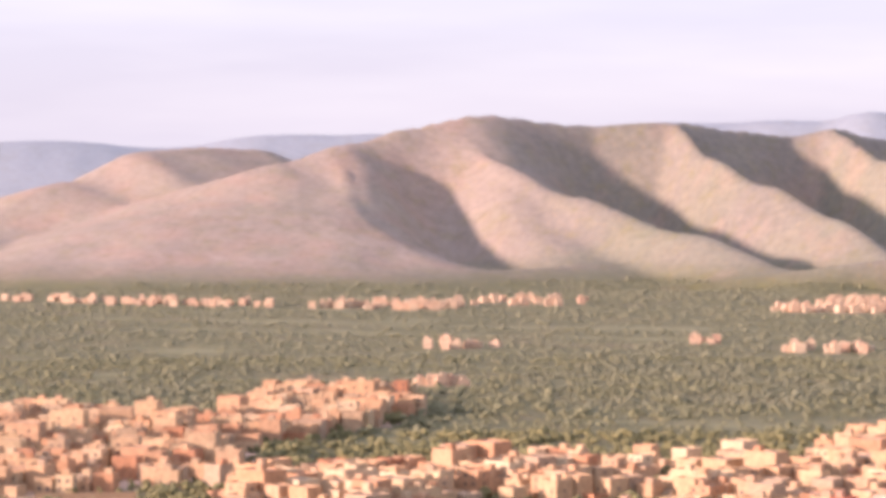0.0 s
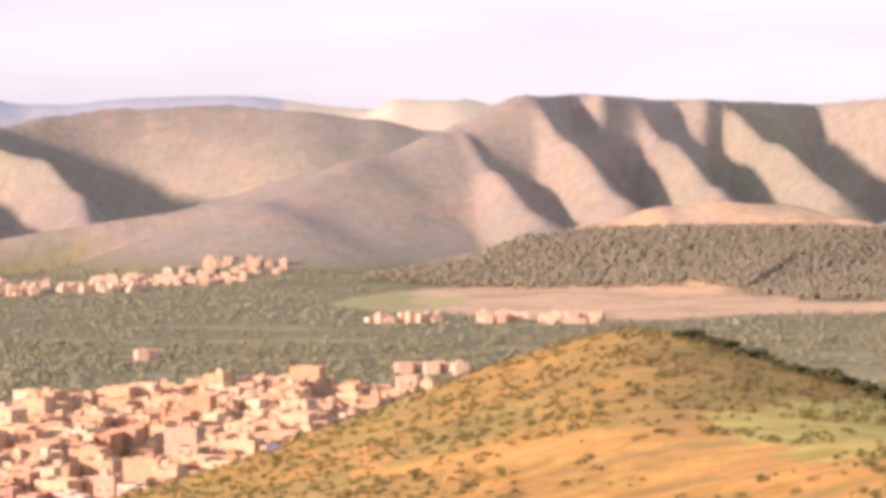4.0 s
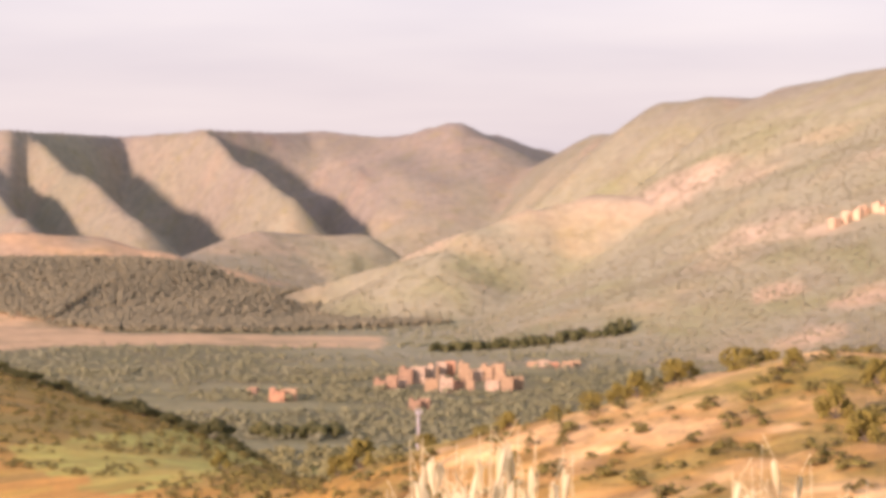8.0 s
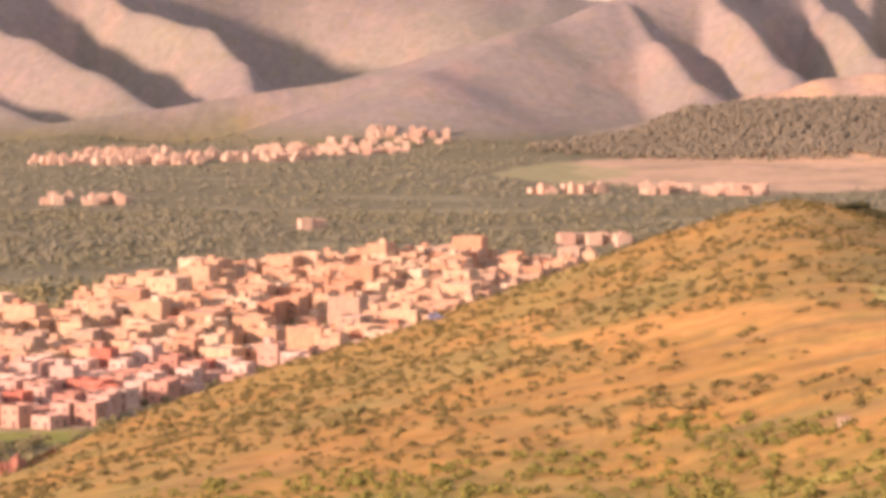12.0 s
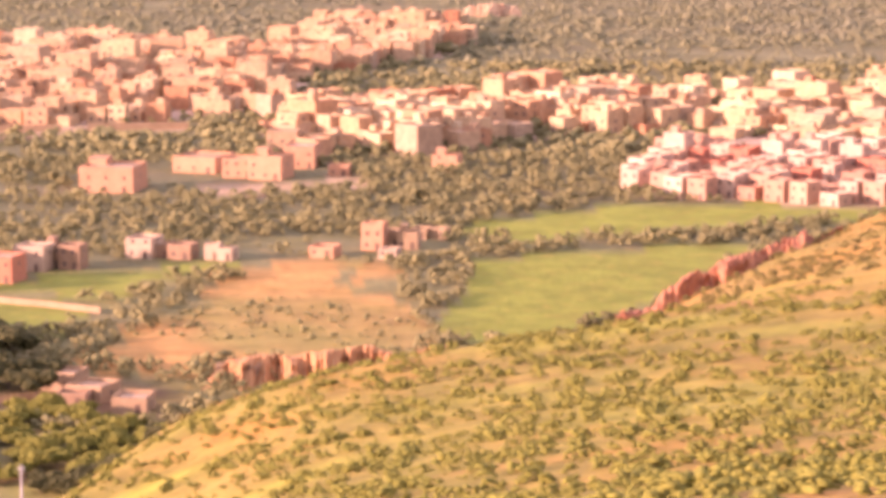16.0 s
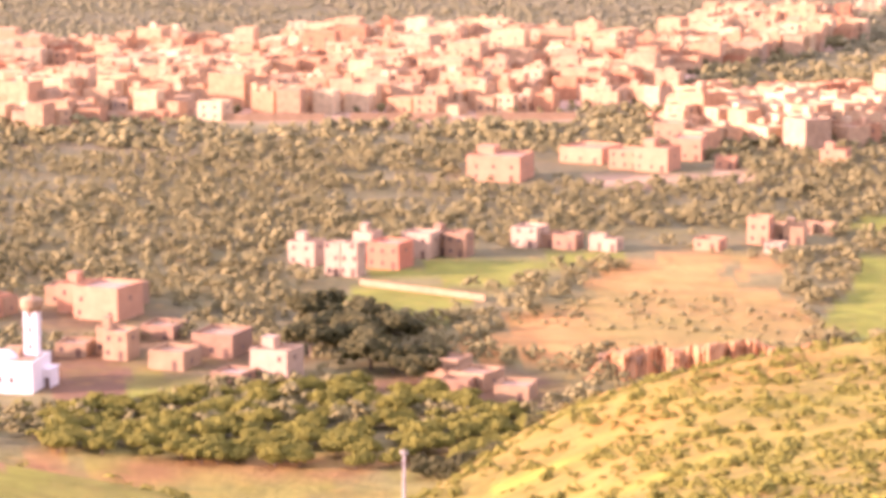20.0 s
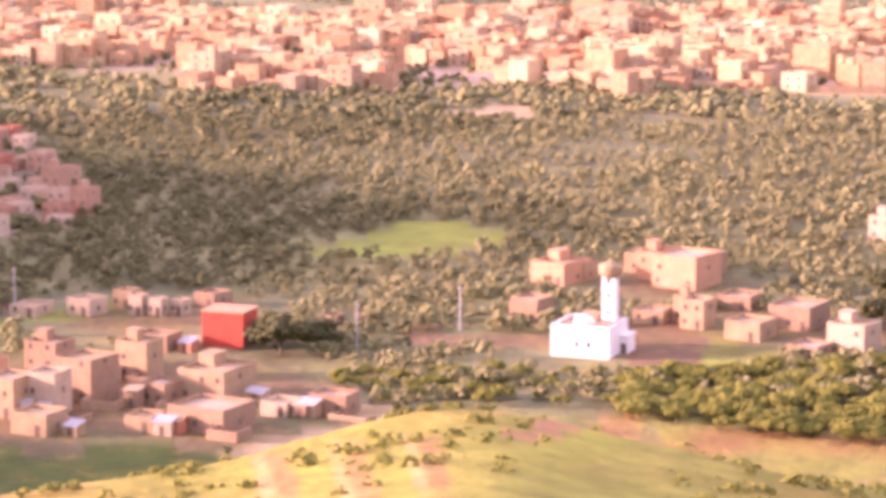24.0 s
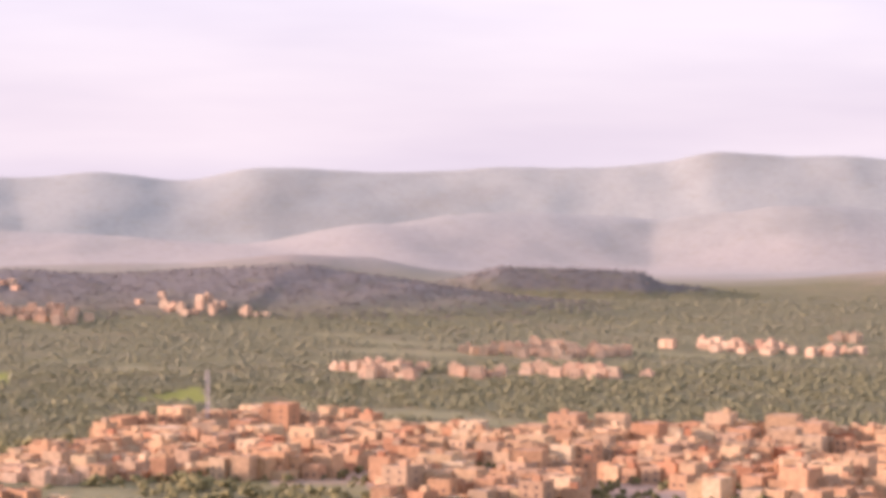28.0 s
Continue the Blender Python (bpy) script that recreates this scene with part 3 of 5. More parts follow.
near = np.clip((z - 10) / 10, 0, 1) * (r < 1000)
lush = np.interp(az, LUSH[0], LUSH[1])
col = blend(col, (0.23, 0.20, 0.135), hills * (r < 3950) * (az > -40) * np.clip(fbm(x, y, 26, 3, 38) * 2.2 - 0.25, 0, 1) * 0.55)
low = np.clip((900 - r) / 200, 0, 1) * (1 - near)
col = blend(col, (0.235, 0.215, 0.088), low * np.clip(n2 * 1.5 + 0.3, 0, 1))
col = blend(col, (0.44, 0.235, 0.048), near)
col = blend(col, (0.28, 0.205, 0.045), near * np.clip((r - 560) / 90, 0, 1) * np.clip((az + 12) / 5, 0, 1) * (az < 8) * np.clip(n2 * 1.2 + 0.6, 0, 1) * 0.75)
col = blend(col, (0.27, 0.21, 0.06), near * np.clip(fbm(x, y, 16, 4, 37) * 2.0 + 0.15, 0, 1) * 0.65)
col = blend(col, (0.29, 0.235, 0.062), near * np.clip(n2 * 1.5 + 0.2 + 0.35 * (r < lush) - np.clip(az + 12, -12, 14) * 0.035, 0, 1) * 0.85)
col = blend(col, (0.38, 0.23, 0.065), near * np.clip(n3 * 1.5, 0, 1) * 0.5)
streak = fbm(np.radians(az) * 160, r, 22, 4, 44)
col = blend(col, (0.215, 0.19, 0.036), near * np.clip((lush - r) / 30, 0, 1) * np.clip((4 - az) / 3, 0, 1) * np.clip(n2 * 1.4 + 0.75, 0, 1) * 0.85)
for f in (SOIL_2, SOIL_4):
    col = blend(col, (0.58, 0.30, 0.07), inside(f, wx + 5 * n2, wy + 8 * n2) * np.clip(n3 + 0.95, 0, 1) * 0.9)
terraces = near * (az > -6) * (az < 8) * (r > 380) * np.clip(fbm(np.radians(az) * 120, r, 16, 3, 46) * 3.0 - 0.5, 0, 1)
col = blend(col, (0.20, 0.15, 0.055), terraces * 0.6)
west_slope = near * (az < 2) * (az > -29) * (r < 530)
col = blend(col, (0.36, 0.19, 0.060), west_slope * np.clip(streak * 3.0 - 0.3, 0, 1) * np.clip((-7 - az) / 5, 0.15, 1) * 0.85)
col = blend(col, (0.36, 0.33, 0.05), west_slope * np.clip(-streak * 2.2 - 0.25 + n2, 0, 1) * 0.75)
col = blend(col, (0.17, 0.145, 0.032), west_slope * np.clip(fbm(np.radians(az) * 220, r, 11, 3, 45) * 2.4 - 0.35, 0, 1) * 0.6)
for f, k in ((GRASS_1, 0.7), (GRASS_2, 0.7), (GREEN_10, 0.3)):
    col = blend(col, (0.30, 0.255, 0.05), inside(f, wx + 6 * n2, wy + 9 * n2) * np.clip(n3 + 0.8, 0, 1) * k)
col = blend(col, (0.56, 0.375, 0.205), inside(SOIL_3, wx + 12 * n2, wy + 18 * n2) * np.clip(n2 + 0.95, 0, 1) * 0.9)
for f in (SOIL_1,):
    col = blend(col, (0.52, 0.275, 0.088), inside(f, wx + 12 * n2 + 5 * n3, wy + 22 * n2 + 8 * n3) * np.clip(n2 * 1.2 + 0.85, 0, 1) * 0.9)
for f in (SOIL_5, SOIL_6, SOIL_7):
    col = blend(col, (0.19, 0.10, 0.058), inside(f, wx, wy) * 0.9)
for f in GREENS[:8] + GREENS[10:]:
    col = blend(col, (0.225, 0.250, 0.040), inside(f, x + n3, y + n3) * 0.92)
col = blend(col, (0.34, 0.32, 0.13), inside(GREEN_9, wx + 9 * n2, wy + 20 * n2) * 0.7)
col = blend(col, (0.80, 0.51, 0.225), (az > 9.5) * (r < 420) * np.clip(n3 * 2.6 + n2 * 1.2 + 0.35, 0, 1))
col = blend(col, (0.50, 0.27, 0.085), (az > 8) * (r < 420) * np.clip(fbm(x, y, 5, 3, 48) * 2.5 - 0.2, 0, 1) * 0.8)
col = blend(col, (0.32, 0.225, 0.06), (az > 8) * (r < 420) * np.clip(-n3 * 2.4 - n2 * 1.2 - 0.1, 0, 1))
col = blend(col, (0.30, 0.245, 0.07), inside(SOIL_1, wx, wy) * np.clip(-n2 * 2.4 + 0.15 + n3 * 0.5, 0, 1) * 0.85)
col = blend(col, (0.44, 0.43, 0.10), inside(GREEN_10, wx + 6 * n2, wy + 9 * n2) * np.clip(n3 * 0.8 + 0.7, 0, 1) * (r > 440) * 0.8)
near_west = near * (az < -31) * (r < 470)
col = blend(col, (0.30, 0.275, 0.05), near_west * np.clip(n2 * 1.5 + 0.7, 0, 1) * 0.8)
col = blend(col, (0.40, 0.19, 0.10), inside(SOIL_8, wx, wy) * 0.9)
wash = near_west * (az > -45.6) * (az < -40.8) * np.clip((r - 285) / 15, 0, 1) * np.clip((352 - r) / 12, 0, 1)
col = blend(col, (0.34, 0.18, 0.075), wash * np.clip(np.sin((az + 0.006 * (r - 320)) * 4.2) * 1.4 - 0.2 + n3, 0, 1) * 0.8)
col = blend(col, (0.47, 0.31, 0.13), wash * np.clip(np.sin((az + 0.006 * (r - 320)) * 4.2 + 1.5) * 3.0 - 2.1 + n3 * 0.8, 0, 1) * 0.9)
col = blend(col, (0.33, 0.305, 0.05), inside(GRASS_3, wx, wy) * 0.8)
for f in (SAND_2, SAND_3, ROAD_1, ROAD_2, ROAD_3, ROAD_4):
    col = blend(col, (0.46, 0.31, 0.19), inside(f, wx, wy) * 0.9)
for hx, hy, hr in ((642, 1994, 34), (576, 1923, 30), (600, 2080, 22), (1000, 2500, 60)):
    col = blend(col, (0.46, 0.34, 0.22), np.clip((hr - np.hypot(wx - hx, wy - hy)) / 10 + n3, 0, 1))
col = blend(col, (0.40, 0.30, 0.13), np.clip((60 - r) / 30, 0, 1))
bank = np.clip((az + 42) / 2, 0, 1) * np.clip((-27 - az) / 1.5, 0, 1) * np.clip((r - 484) / 6, 0, 1) * np.clip((545 - r) / 12, 0, 1)
col = blend(col, (0.245, 0.225, 0.042), bank * np.clip(n3 * 0.8 + 0.8, 0, 1) * 0.75)
col = blend(col, (0.25, 0.115, 0.05), bank * np.clip(fbm(np.radians(az) * 300, r, 13, 3, 49) * 3 - 0.2 + np.clip((az + 33) / 3, 0, 0.5), 0, 1) * 0.8)
yard = np.zeros(len(x))
for hx, hy, hr in ((-412, 368, 50), (-470, 437, 26), (-360, 506, 34), (-290, 514, 26), (-408, 540, 24)):
    yard = np.maximum(yard, np.clip((hr - np.hypot(wx - hx, wy - hy)) / 8, 0, 1))
col = blend(col, (0.17, 0.098, 0.052), yard * np.clip(n2 + 0.8, 0, 1))
# grass bank below the village, its shade painted in as a deeper green
col = blend(col, (0.075, 0.098, 0.018), inside(GREEN_14, x + n3, y + n3) * 0.95)
# TOWN_E lies in shade: its ground is painted darker than the other towns'
for f in TOWNS:
    col = blend(col, (0.46, 0.32, 0.23) if f is not TOWN_E else (0.22, 0.17, 0.12), inside(f, wx, wy) * 0.9)
col *= (1 + 0.11 * np.clip(hills * (r < 3950) * (az > -40) * (r > 2300), 0, 1))[:, None]
rough_k = 1 - 0.3 * np.clip((r - 1900) / 300, 0, 1) - 0.35 * np.clip((r - 3300) / 200, 0, 1) * ((az < -30) | (r > 4050)) + near * 0.25 + 0.65 * (az > 8) * (r < 430)
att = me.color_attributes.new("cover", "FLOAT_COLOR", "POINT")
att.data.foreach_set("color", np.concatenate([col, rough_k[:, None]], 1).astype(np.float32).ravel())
M_ground, n, l, b = material("earth", 0.95)
a = n.new("ShaderNodeVertexColor")
a.layer_name = "cover"
hs = n.new("ShaderNodeHueSaturation")
l.new(a.outputs[0], hs.inputs["Color"])


def faded(src):
    """Scaled by the cover alpha: noise contrast drops with distance, as haze does."""
    mu = n.new("ShaderNodeMath")
    mu.operation = "MULTIPLY"
    l.new(src, mu.inputs[0])
    l.new(a.outputs["Alpha"], mu.inputs[1])
    return mu.outputs[0]


off = n.new("ShaderNodeMath")
off.operation = "ADD"
off.inputs[1].default_value = 1.0
l.new(faded(ramp(n, l, noise_node(n, l, 0.10, 8.0, rough=0.68), 0.3, 0.7, -0.28, 0.25)), off.inputs[0])
l.new(off.outputs[0], hs.inputs["Value"])
dry = mix_node(n, l, hs.outputs[0], (0.50, 0.29, 0.080), faded(ramp(n, l, noise_node(n, l, 0.22, 6.0, rough=0.7), 0.54, 0.70, 0.0, 0.38)))
grassy = mix_node(n, l, dry, (0.21, 0.185, 0.036), faded(ramp(n, l, noise_node(n, l, 0.045, 7.0, rough=0.7), 0.52, 0.68, 0.0, 0.45)))
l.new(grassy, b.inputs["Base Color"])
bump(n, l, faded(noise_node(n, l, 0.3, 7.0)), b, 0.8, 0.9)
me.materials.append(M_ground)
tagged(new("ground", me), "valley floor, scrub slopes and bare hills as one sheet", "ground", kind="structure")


# ---- helpers for things ----
def part(name, bm, mat, parent, label=""):
    me = bpy.data.meshes.new(name)
    bm.to_mesh(me)
    bm.free()
    for m in mat if isinstance(mat, (list, tuple)) else [mat]:
        me.materials.append(m)
    ob = new(name, me)
    ob.parent = parent
    return tagged(ob, label)


def box(bm, x0, x1, y0, y1, z0, z1, mi=0):
    v = [bm.verts.new((x, y, z)) for z in (z0, z1) for x, y in ((x0, y0), (x1, y0), (x1, y1), (x0, y1))]
    for q in ((3, 2, 1, 0), (4, 5, 6, 7), (0, 1, 5, 4), (1, 2, 6, 5), (2, 3, 7, 6), (3, 0, 4, 7)):
        bm.faces.new([v[i] for i in q]).material_index = mi
    return v


def ico(sub):
    bm = bmesh.new()
    bmesh.ops.create_icosphere(bm, subdivisions=sub, radius=1.0)
    v = np.array([p.co[:] for p in bm.verts])
    f = np.array([[q.index for q in p.verts] for p in bm.faces])
    bm.free()
    return v, f


ICO1 = ico(1)
TETRA = (np.array([(1, 0, -0.4), (-0.5, 0.87, -0.4), (-0.5, -0.87, -0.4), (0, 0, 1.0)]), np.array([(0, 1, 3), (1, 2, 3), (2, 0, 3), (2, 1, 0)]))
OCTA = (np.array([(1, 0, 0), (0, 1, 0), (-1, 0, 0), (0, -1, 0), (0, 0, 1), (0, 0, -1.0)]), np.array([(0, 1, 4), (1, 2, 4), (2, 3, 4), (3, 0, 4), (1, 0, 5), (2, 1, 5), (3, 2, 5), (0, 3, 5)]))
rng = np.random.default_rng(7)


def lobes(name, pos, size, squash, jag=0.25, base=None):
    """Many small uneven leaf masses in one mesh."""
    v0, f0 = base or ICO1
    nv, n = len(v0), len(pos)
    j = 1 + jag * rng.uniform(-1, 1, (n, nv))
    ang = rng.uniform(0, 6.28, n)
    c, s = np.cos(ang)[:, None], np.sin(ang)[:, None]
    co = np.stack([pos[:, None, 0] + (v0[None, :, 0] * c - v0[None, :, 1] * s) * j * size[:, None],
                   pos[:, None, 1] + (v0[None, :, 0] * s + v0[None, :, 1] * c) * j * size[:, None],
                   pos[:, None, 2] + v0[None, :, 2] * j * (size * squash)[:, None]], -1)
    return mesh_from(name, co.reshape(-1, 3), (f0[None] + (np.arange(n) * nv)[:, None, None]).reshape(-1, 3), True)


def crowns(x, y, z, size, k, tall=1.0):
    """k leaf masses for each tree: centres and sizes."""
    n = len(x)
    a, q, h = rng.uniform(0, 6.28, (n, k)), np.sqrt(rng.uniform(0, 1, (n, k))), rng.uniform(0, 1, (n, k))
    wide = size[:, None] * 0.62 * q * (1.1 - 0.55 * h)
    px = x[:, None] + wide * np.cos(a)
    py = y[:, None] + wide * np.sin(a)
    pz = z[:, None] + size[:, None] * tall * (0.38 + 0.95 * h)
    s = size[:, None] * rng.uniform(0.34, 0.6, (n, k)) * (0.7 if k > 9 else 0.85 if k > 8 else 1.0 if k > 5 else 1.2 if k > 3 else 1.5)
    return np.stack([px, py, pz], -1).reshape(-1, 3), s.ravel()


def sample_polar(n, az0, az1, r0, r1):
    a, q = np.radians(rng.uniform(az0, az1, n)), np.sqrt(rng.uniform(r0 ** 2, r1 ** 2, n))
    return q * np.sin(a), q * np.cos(a)


def off_limits(x, y, polys):
    k = np.zeros(len(x), bool)
    for f in polys:
        k |= inside(f, x, y)
    return k


# ---- woods and groves across the valley ----
HAMLETS = [(-412, 368, 52), (-470, 435, 32), (-364, 472, 26), (-408, 540, 26), (-358, 506, 26), (-290, 514, 24), (-385, 645, 34), (-350, 688, 22), (-318, 722, 22), (-425, 850, 34), (-440, 800, 18),
           (-420, 400, 30), (300, 1740, 60)]


# far clusters of houses: centre, half widths, number
CLUSTERS_A = [(-1300, 2430, 90, 30, 22), (-1180, 2400, 80, 30, 18), (-1000, 2430, 60, 50, 40), (-920, 2560, 60, 60, 18), (-607, 1550, 16, 10, 4), (-725, 1890, 22, 30, 6), (-583, 1993, 8, 8, 3),
              (-480, 1930, 30, 20, 12), (-590, 2500, 75, 36, 55), (-500, 2580, 60, 50, 45), (-440, 2720, 70, 60, 45), (-380, 2790, 40, 20, 12), (-620, 2640, 40, 60, 20), (-289, 1704, 10, 8, 3)]
CLUSTERS_B = [(-170, 2080, 30, 10, 8), (-75, 2085, 45, 20, 20), (-115, 1595, 18, 10, 8), (-1290, 1240, 20, 12, 7), (-1270, 1290, 20, 14, 6), (-1400, 1500, 60, 50, 44), (-1320, 1635, 75, 30, 26), (-1345, 1282, 32, 14, 16), (-1233, 1346, 45, 20, 14),
              (-1361, 1789, 20, 20, 5), (-1950, 1480, 50, 30, 18), (-2110, 1520, 50, 30, 14), (-1900, 1600, 60, 30, 12), (-960, 715, 40, 14, 10), (705, 2205, 45, 8, 8)]
CLUSTERS = CLUSTERS_A + CLUSTERS_B


def near_hamlet(x, y):
    k = np.zeros(len(x), bool)
    for hx, hy, hr in HAMLETS:
        k |= np.hypot(x - hx, y - hy) < hr
    for cx, cy, rx, ry, n in CLUSTERS:
        k |= ((x - cx) / (rx + 6)) ** 2 + ((y - cy + ry * 0.4) / (ry * 1.4 + 10)) ** 2 < 1
    return k


def grove(name, n, r0, r1, k, s0, s1, label, thresh, flat, az0=-58, az1=21, fine=1.0):
    x, y = sample_polar(n, az0, az1, r0, r1)
    z = ground_z(x, y)
    keep = (z < 12) & (fbm(x, y, 110, 3, 40) + 0.5 * fbm(x, y, 30, 2, 44) > thresh) & ~off_limits(x, y, TOWNS + OPEN_LAND) & ~near_hamlet(x, y)
    a_, r_ = np.arctan2(x, y), np.hypot(x, y)
    keep &= fbm(a_ * 700 * 0.4, r_, 11 + r_ * 0.009, 3, 47) > -0.42 + 0.16 * rng.normal(0, 1, len(x))
    keep &= (r_ > 550) | (np.abs(np.degrees(a_) + 34) > 7.5)
    keep &= (field_gap(x, y) < 0.36 + 0.1 * rng.normal(0, 1, len(x))) | (r1 <= 1001)
    x, y, z = x[keep], y[keep], z[keep]
    s = rng.uniform(s0, s1, len(x)) * np.where(rng.uniform(0, 1, len(x)) < 0.12, 1.5, 1.0)
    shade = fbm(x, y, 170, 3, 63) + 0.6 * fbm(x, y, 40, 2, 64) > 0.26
    # cast shade beside the valley's edge deepened with the darker leaf colour
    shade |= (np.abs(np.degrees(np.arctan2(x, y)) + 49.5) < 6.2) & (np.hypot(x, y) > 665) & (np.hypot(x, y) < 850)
    # farther groves take the leaf colours with haze in them
    for nm, pick, mat in ((name, ~shade, M_leaf_near if r1 in (1000, 1350) else M_leaf_far if r1 < 2500 else M_leaf_haze), ("dark_" + name, shade, M_leaf_haze if r1 in (1001, 1901) else M_leaf_mid if r1 < 2500 else M_leaf_far)):
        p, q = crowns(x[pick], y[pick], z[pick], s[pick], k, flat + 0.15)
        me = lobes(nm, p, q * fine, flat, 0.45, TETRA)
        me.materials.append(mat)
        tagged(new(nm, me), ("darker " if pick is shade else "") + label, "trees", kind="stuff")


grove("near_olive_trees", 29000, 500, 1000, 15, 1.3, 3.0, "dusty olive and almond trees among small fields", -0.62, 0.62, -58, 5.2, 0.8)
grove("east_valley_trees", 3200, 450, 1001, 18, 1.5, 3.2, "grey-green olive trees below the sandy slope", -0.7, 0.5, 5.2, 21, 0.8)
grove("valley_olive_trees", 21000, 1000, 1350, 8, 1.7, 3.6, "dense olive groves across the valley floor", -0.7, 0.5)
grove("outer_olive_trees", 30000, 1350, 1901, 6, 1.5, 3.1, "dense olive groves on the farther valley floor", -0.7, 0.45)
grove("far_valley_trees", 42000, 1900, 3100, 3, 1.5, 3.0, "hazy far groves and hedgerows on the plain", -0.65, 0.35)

# pines in rows on the low hill
x, y = sample_polar(38000, -5.6, 10.0, 2370, 2860)
z, az, r = ground_z(x, y), np.degrees(np.arctan2(x, y)), np.hypot(x, y)
foot = np.interp(az, [-5.6, -2, 1, 2.2, 3.2, 6, 8, 9.9], [2690, 2600, 2550, 2490, 2400, 2385, 2440, 2540])
top = np.interp(az, [p[0] for p in WOODHILL] + [10], [p[1] for p in WOODHILL] + [2620])
keep = (r > foot + 14 * rng.normal(0, 1, len(x))) & (r < top + 14) & (np.abs(z - np.maximum(ridge(x, y, WOODHILL, wood_front(az), 120, 1.15, 0.1, 120), 0)) < 5) & (rng.uniform(0, 1, len(x)) < np.clip((az + 5.6) / 2.0, 0, 1))
x, y, z = x[keep], y[keep], z[keep]
s = rng.uniform(2.0, 3.5, len(x))
p, q = crowns(x, y, z, s, 4, 1.15)
me = lobes("pine_wood", p, q * 1.0, 1.0, 0.4, TETRA)
me.materials.append(M_pine)
tagged(new("pine_wood", me), "dark pine plantation covering a low hill", "trees", kind="stuff")

# scattered trees and bushes up the far slopes
x, y = sample_polar(42000, 5, 21, 1900, 3300)
z = ground_z(x, y)
keep = (z >= 8) & (z < 190) & (rng.uniform(0, 1, len(x)) < 0.75 + 0.7 * fbm(x, y, 150, 3, 71) - z * 0.0042 + 0.03 * (np.degrees(np.arctan2(x, y)) - 9)) & ~near_hamlet(x, y)
x, y, z = x[keep], y[keep], z[keep]
bare = (np.abs(z - ridge(x, y, MIDRIDGE2, 150, 230, 1.15, 0.1, 230)) < 3) & (z > 80) | (np.abs(z - ridge(x, y, MIDRIDGE, 190, 150, 1.15, 0.1, 150)) < 3) & (z > 58)
x, y, z = x[~bare], y[~bare], z[~bare]
p, q = crowns(x, y, z, rng.uniform(1.0, 2.2, len(x)), 4, 0.5)
me = lobes("slope_trees", p, q, 0.55, 0.4, TETRA)
me.materials.append(M_slope)
tagged(new("slope_trees", me), "sparse trees and scrub climbing the far slope", "trees", kind="stuff")
x, y = sample_polar(12000, -57, -40, 2300, 3100)
z = ground_z(x, y)
keep = z >= 8
x, y, z = x[keep], y[keep], z[keep]
p, q = crowns(x, y, z, rng.uniform(1.3, 2.6, len(x)), 4, 0.6)
me = lobes("ridge_trees", p, q, 0.3, 0.4, TETRA)
me.materials.append(M_ridge_shade)
tagged(new("ridge_trees", me), "trees over the low western ridge, leaf colour darkened for cloud shade", "trees", kind="stuff")

x, y = sample_polar(60000, -27, 12, 2850, 3900)
z = ground_z(x, y)
keep = (z > 22) & (rng.uniform(0, 1, len(x)) < 0.30 + 0.9 * fbm(x, y, 120, 3, 74) + 0.5 * fbm(x, y, 35, 2, 75))
x, y, z = x[keep], y[keep], z[keep]
p, q = crowns(x, y, z - 0.3, rng.uniform(0.7, 1.7, len(x)), 2, 0.4)
me = lobes("hill_scrub", p, q * 0.8, 0.4, 0.4, TETRA)
me.materials.append(M_hill_scrub)
tagged(new("hill_scrub", me), "sparse dry scrub dotting the bare hills", "bushes", kind="stuff")

# dark copses on the plain: bearing, distance, half width and depth
for ca, cr, hw, hd in ((6.8, 1404, 20, 12), (11.3, 2140, 75, 10)):
    cx, cy = polar(ca, cr)
    n = int(hw * hd / 6)
    x, y = cx + hw * rng.uniform(-1, 1, n), cy + hd * rng.uniform(-1, 1, n)
    p, q = crowns(x, y, ground_z(x, y), rng.uniform(2.6, 4.4, n), 4)
    me = lobes("dark_copse", p, q, 0.9, 0.4)
    me.materials.append(M_leaf_dark)
    tagged(new("dark_copse", me), "dense dark copse on the valley floor", "trees", kind="stuff")

# scrub on the near slopes
x, y = sample_polar(56000, -50, 20, 130, 900)
z, r, az = ground_z(x, y), np.hypot(x, y), np.degrees(np.arctan2(x, y))
green_side = (az < 4) & (r < np.interp(az, LUSH[0], LUSH[1]))
dens = 0.45 * fbm(x, y, 60, 3, 50) + 0.75 * fbm(x, y, 9, 2, 51) + 0.30 * green_side + 0.5 * (az > 8) - 0.22 * inside(SOIL_2, x, y) - 0.30 * inside(GRASS_1, x, y) - 0.32 * (az < -27) - 0.22 * (az < -37) - 0.4 * inside(GRASS_3, x, y) - 0.4 * inside(SOIL_8, x, y) - 0.15 * inside(GREEN_10, x, y)
keep = (z > 11) & (dens > np.where(green_side, 0.0, -0.16)) & (rng.uniform(0, 1, len(x)) < np.where(green_side, 0.95, 0.6)) & (az < 20)
x, y, z, r, az = x[keep], y[keep], z[keep], r[keep], az[keep]
s = rng.uniform(0.3, 1.0, len(x)) ** 1.4 * 1.5 * np.where(az > 7, 0.8, 1.0)
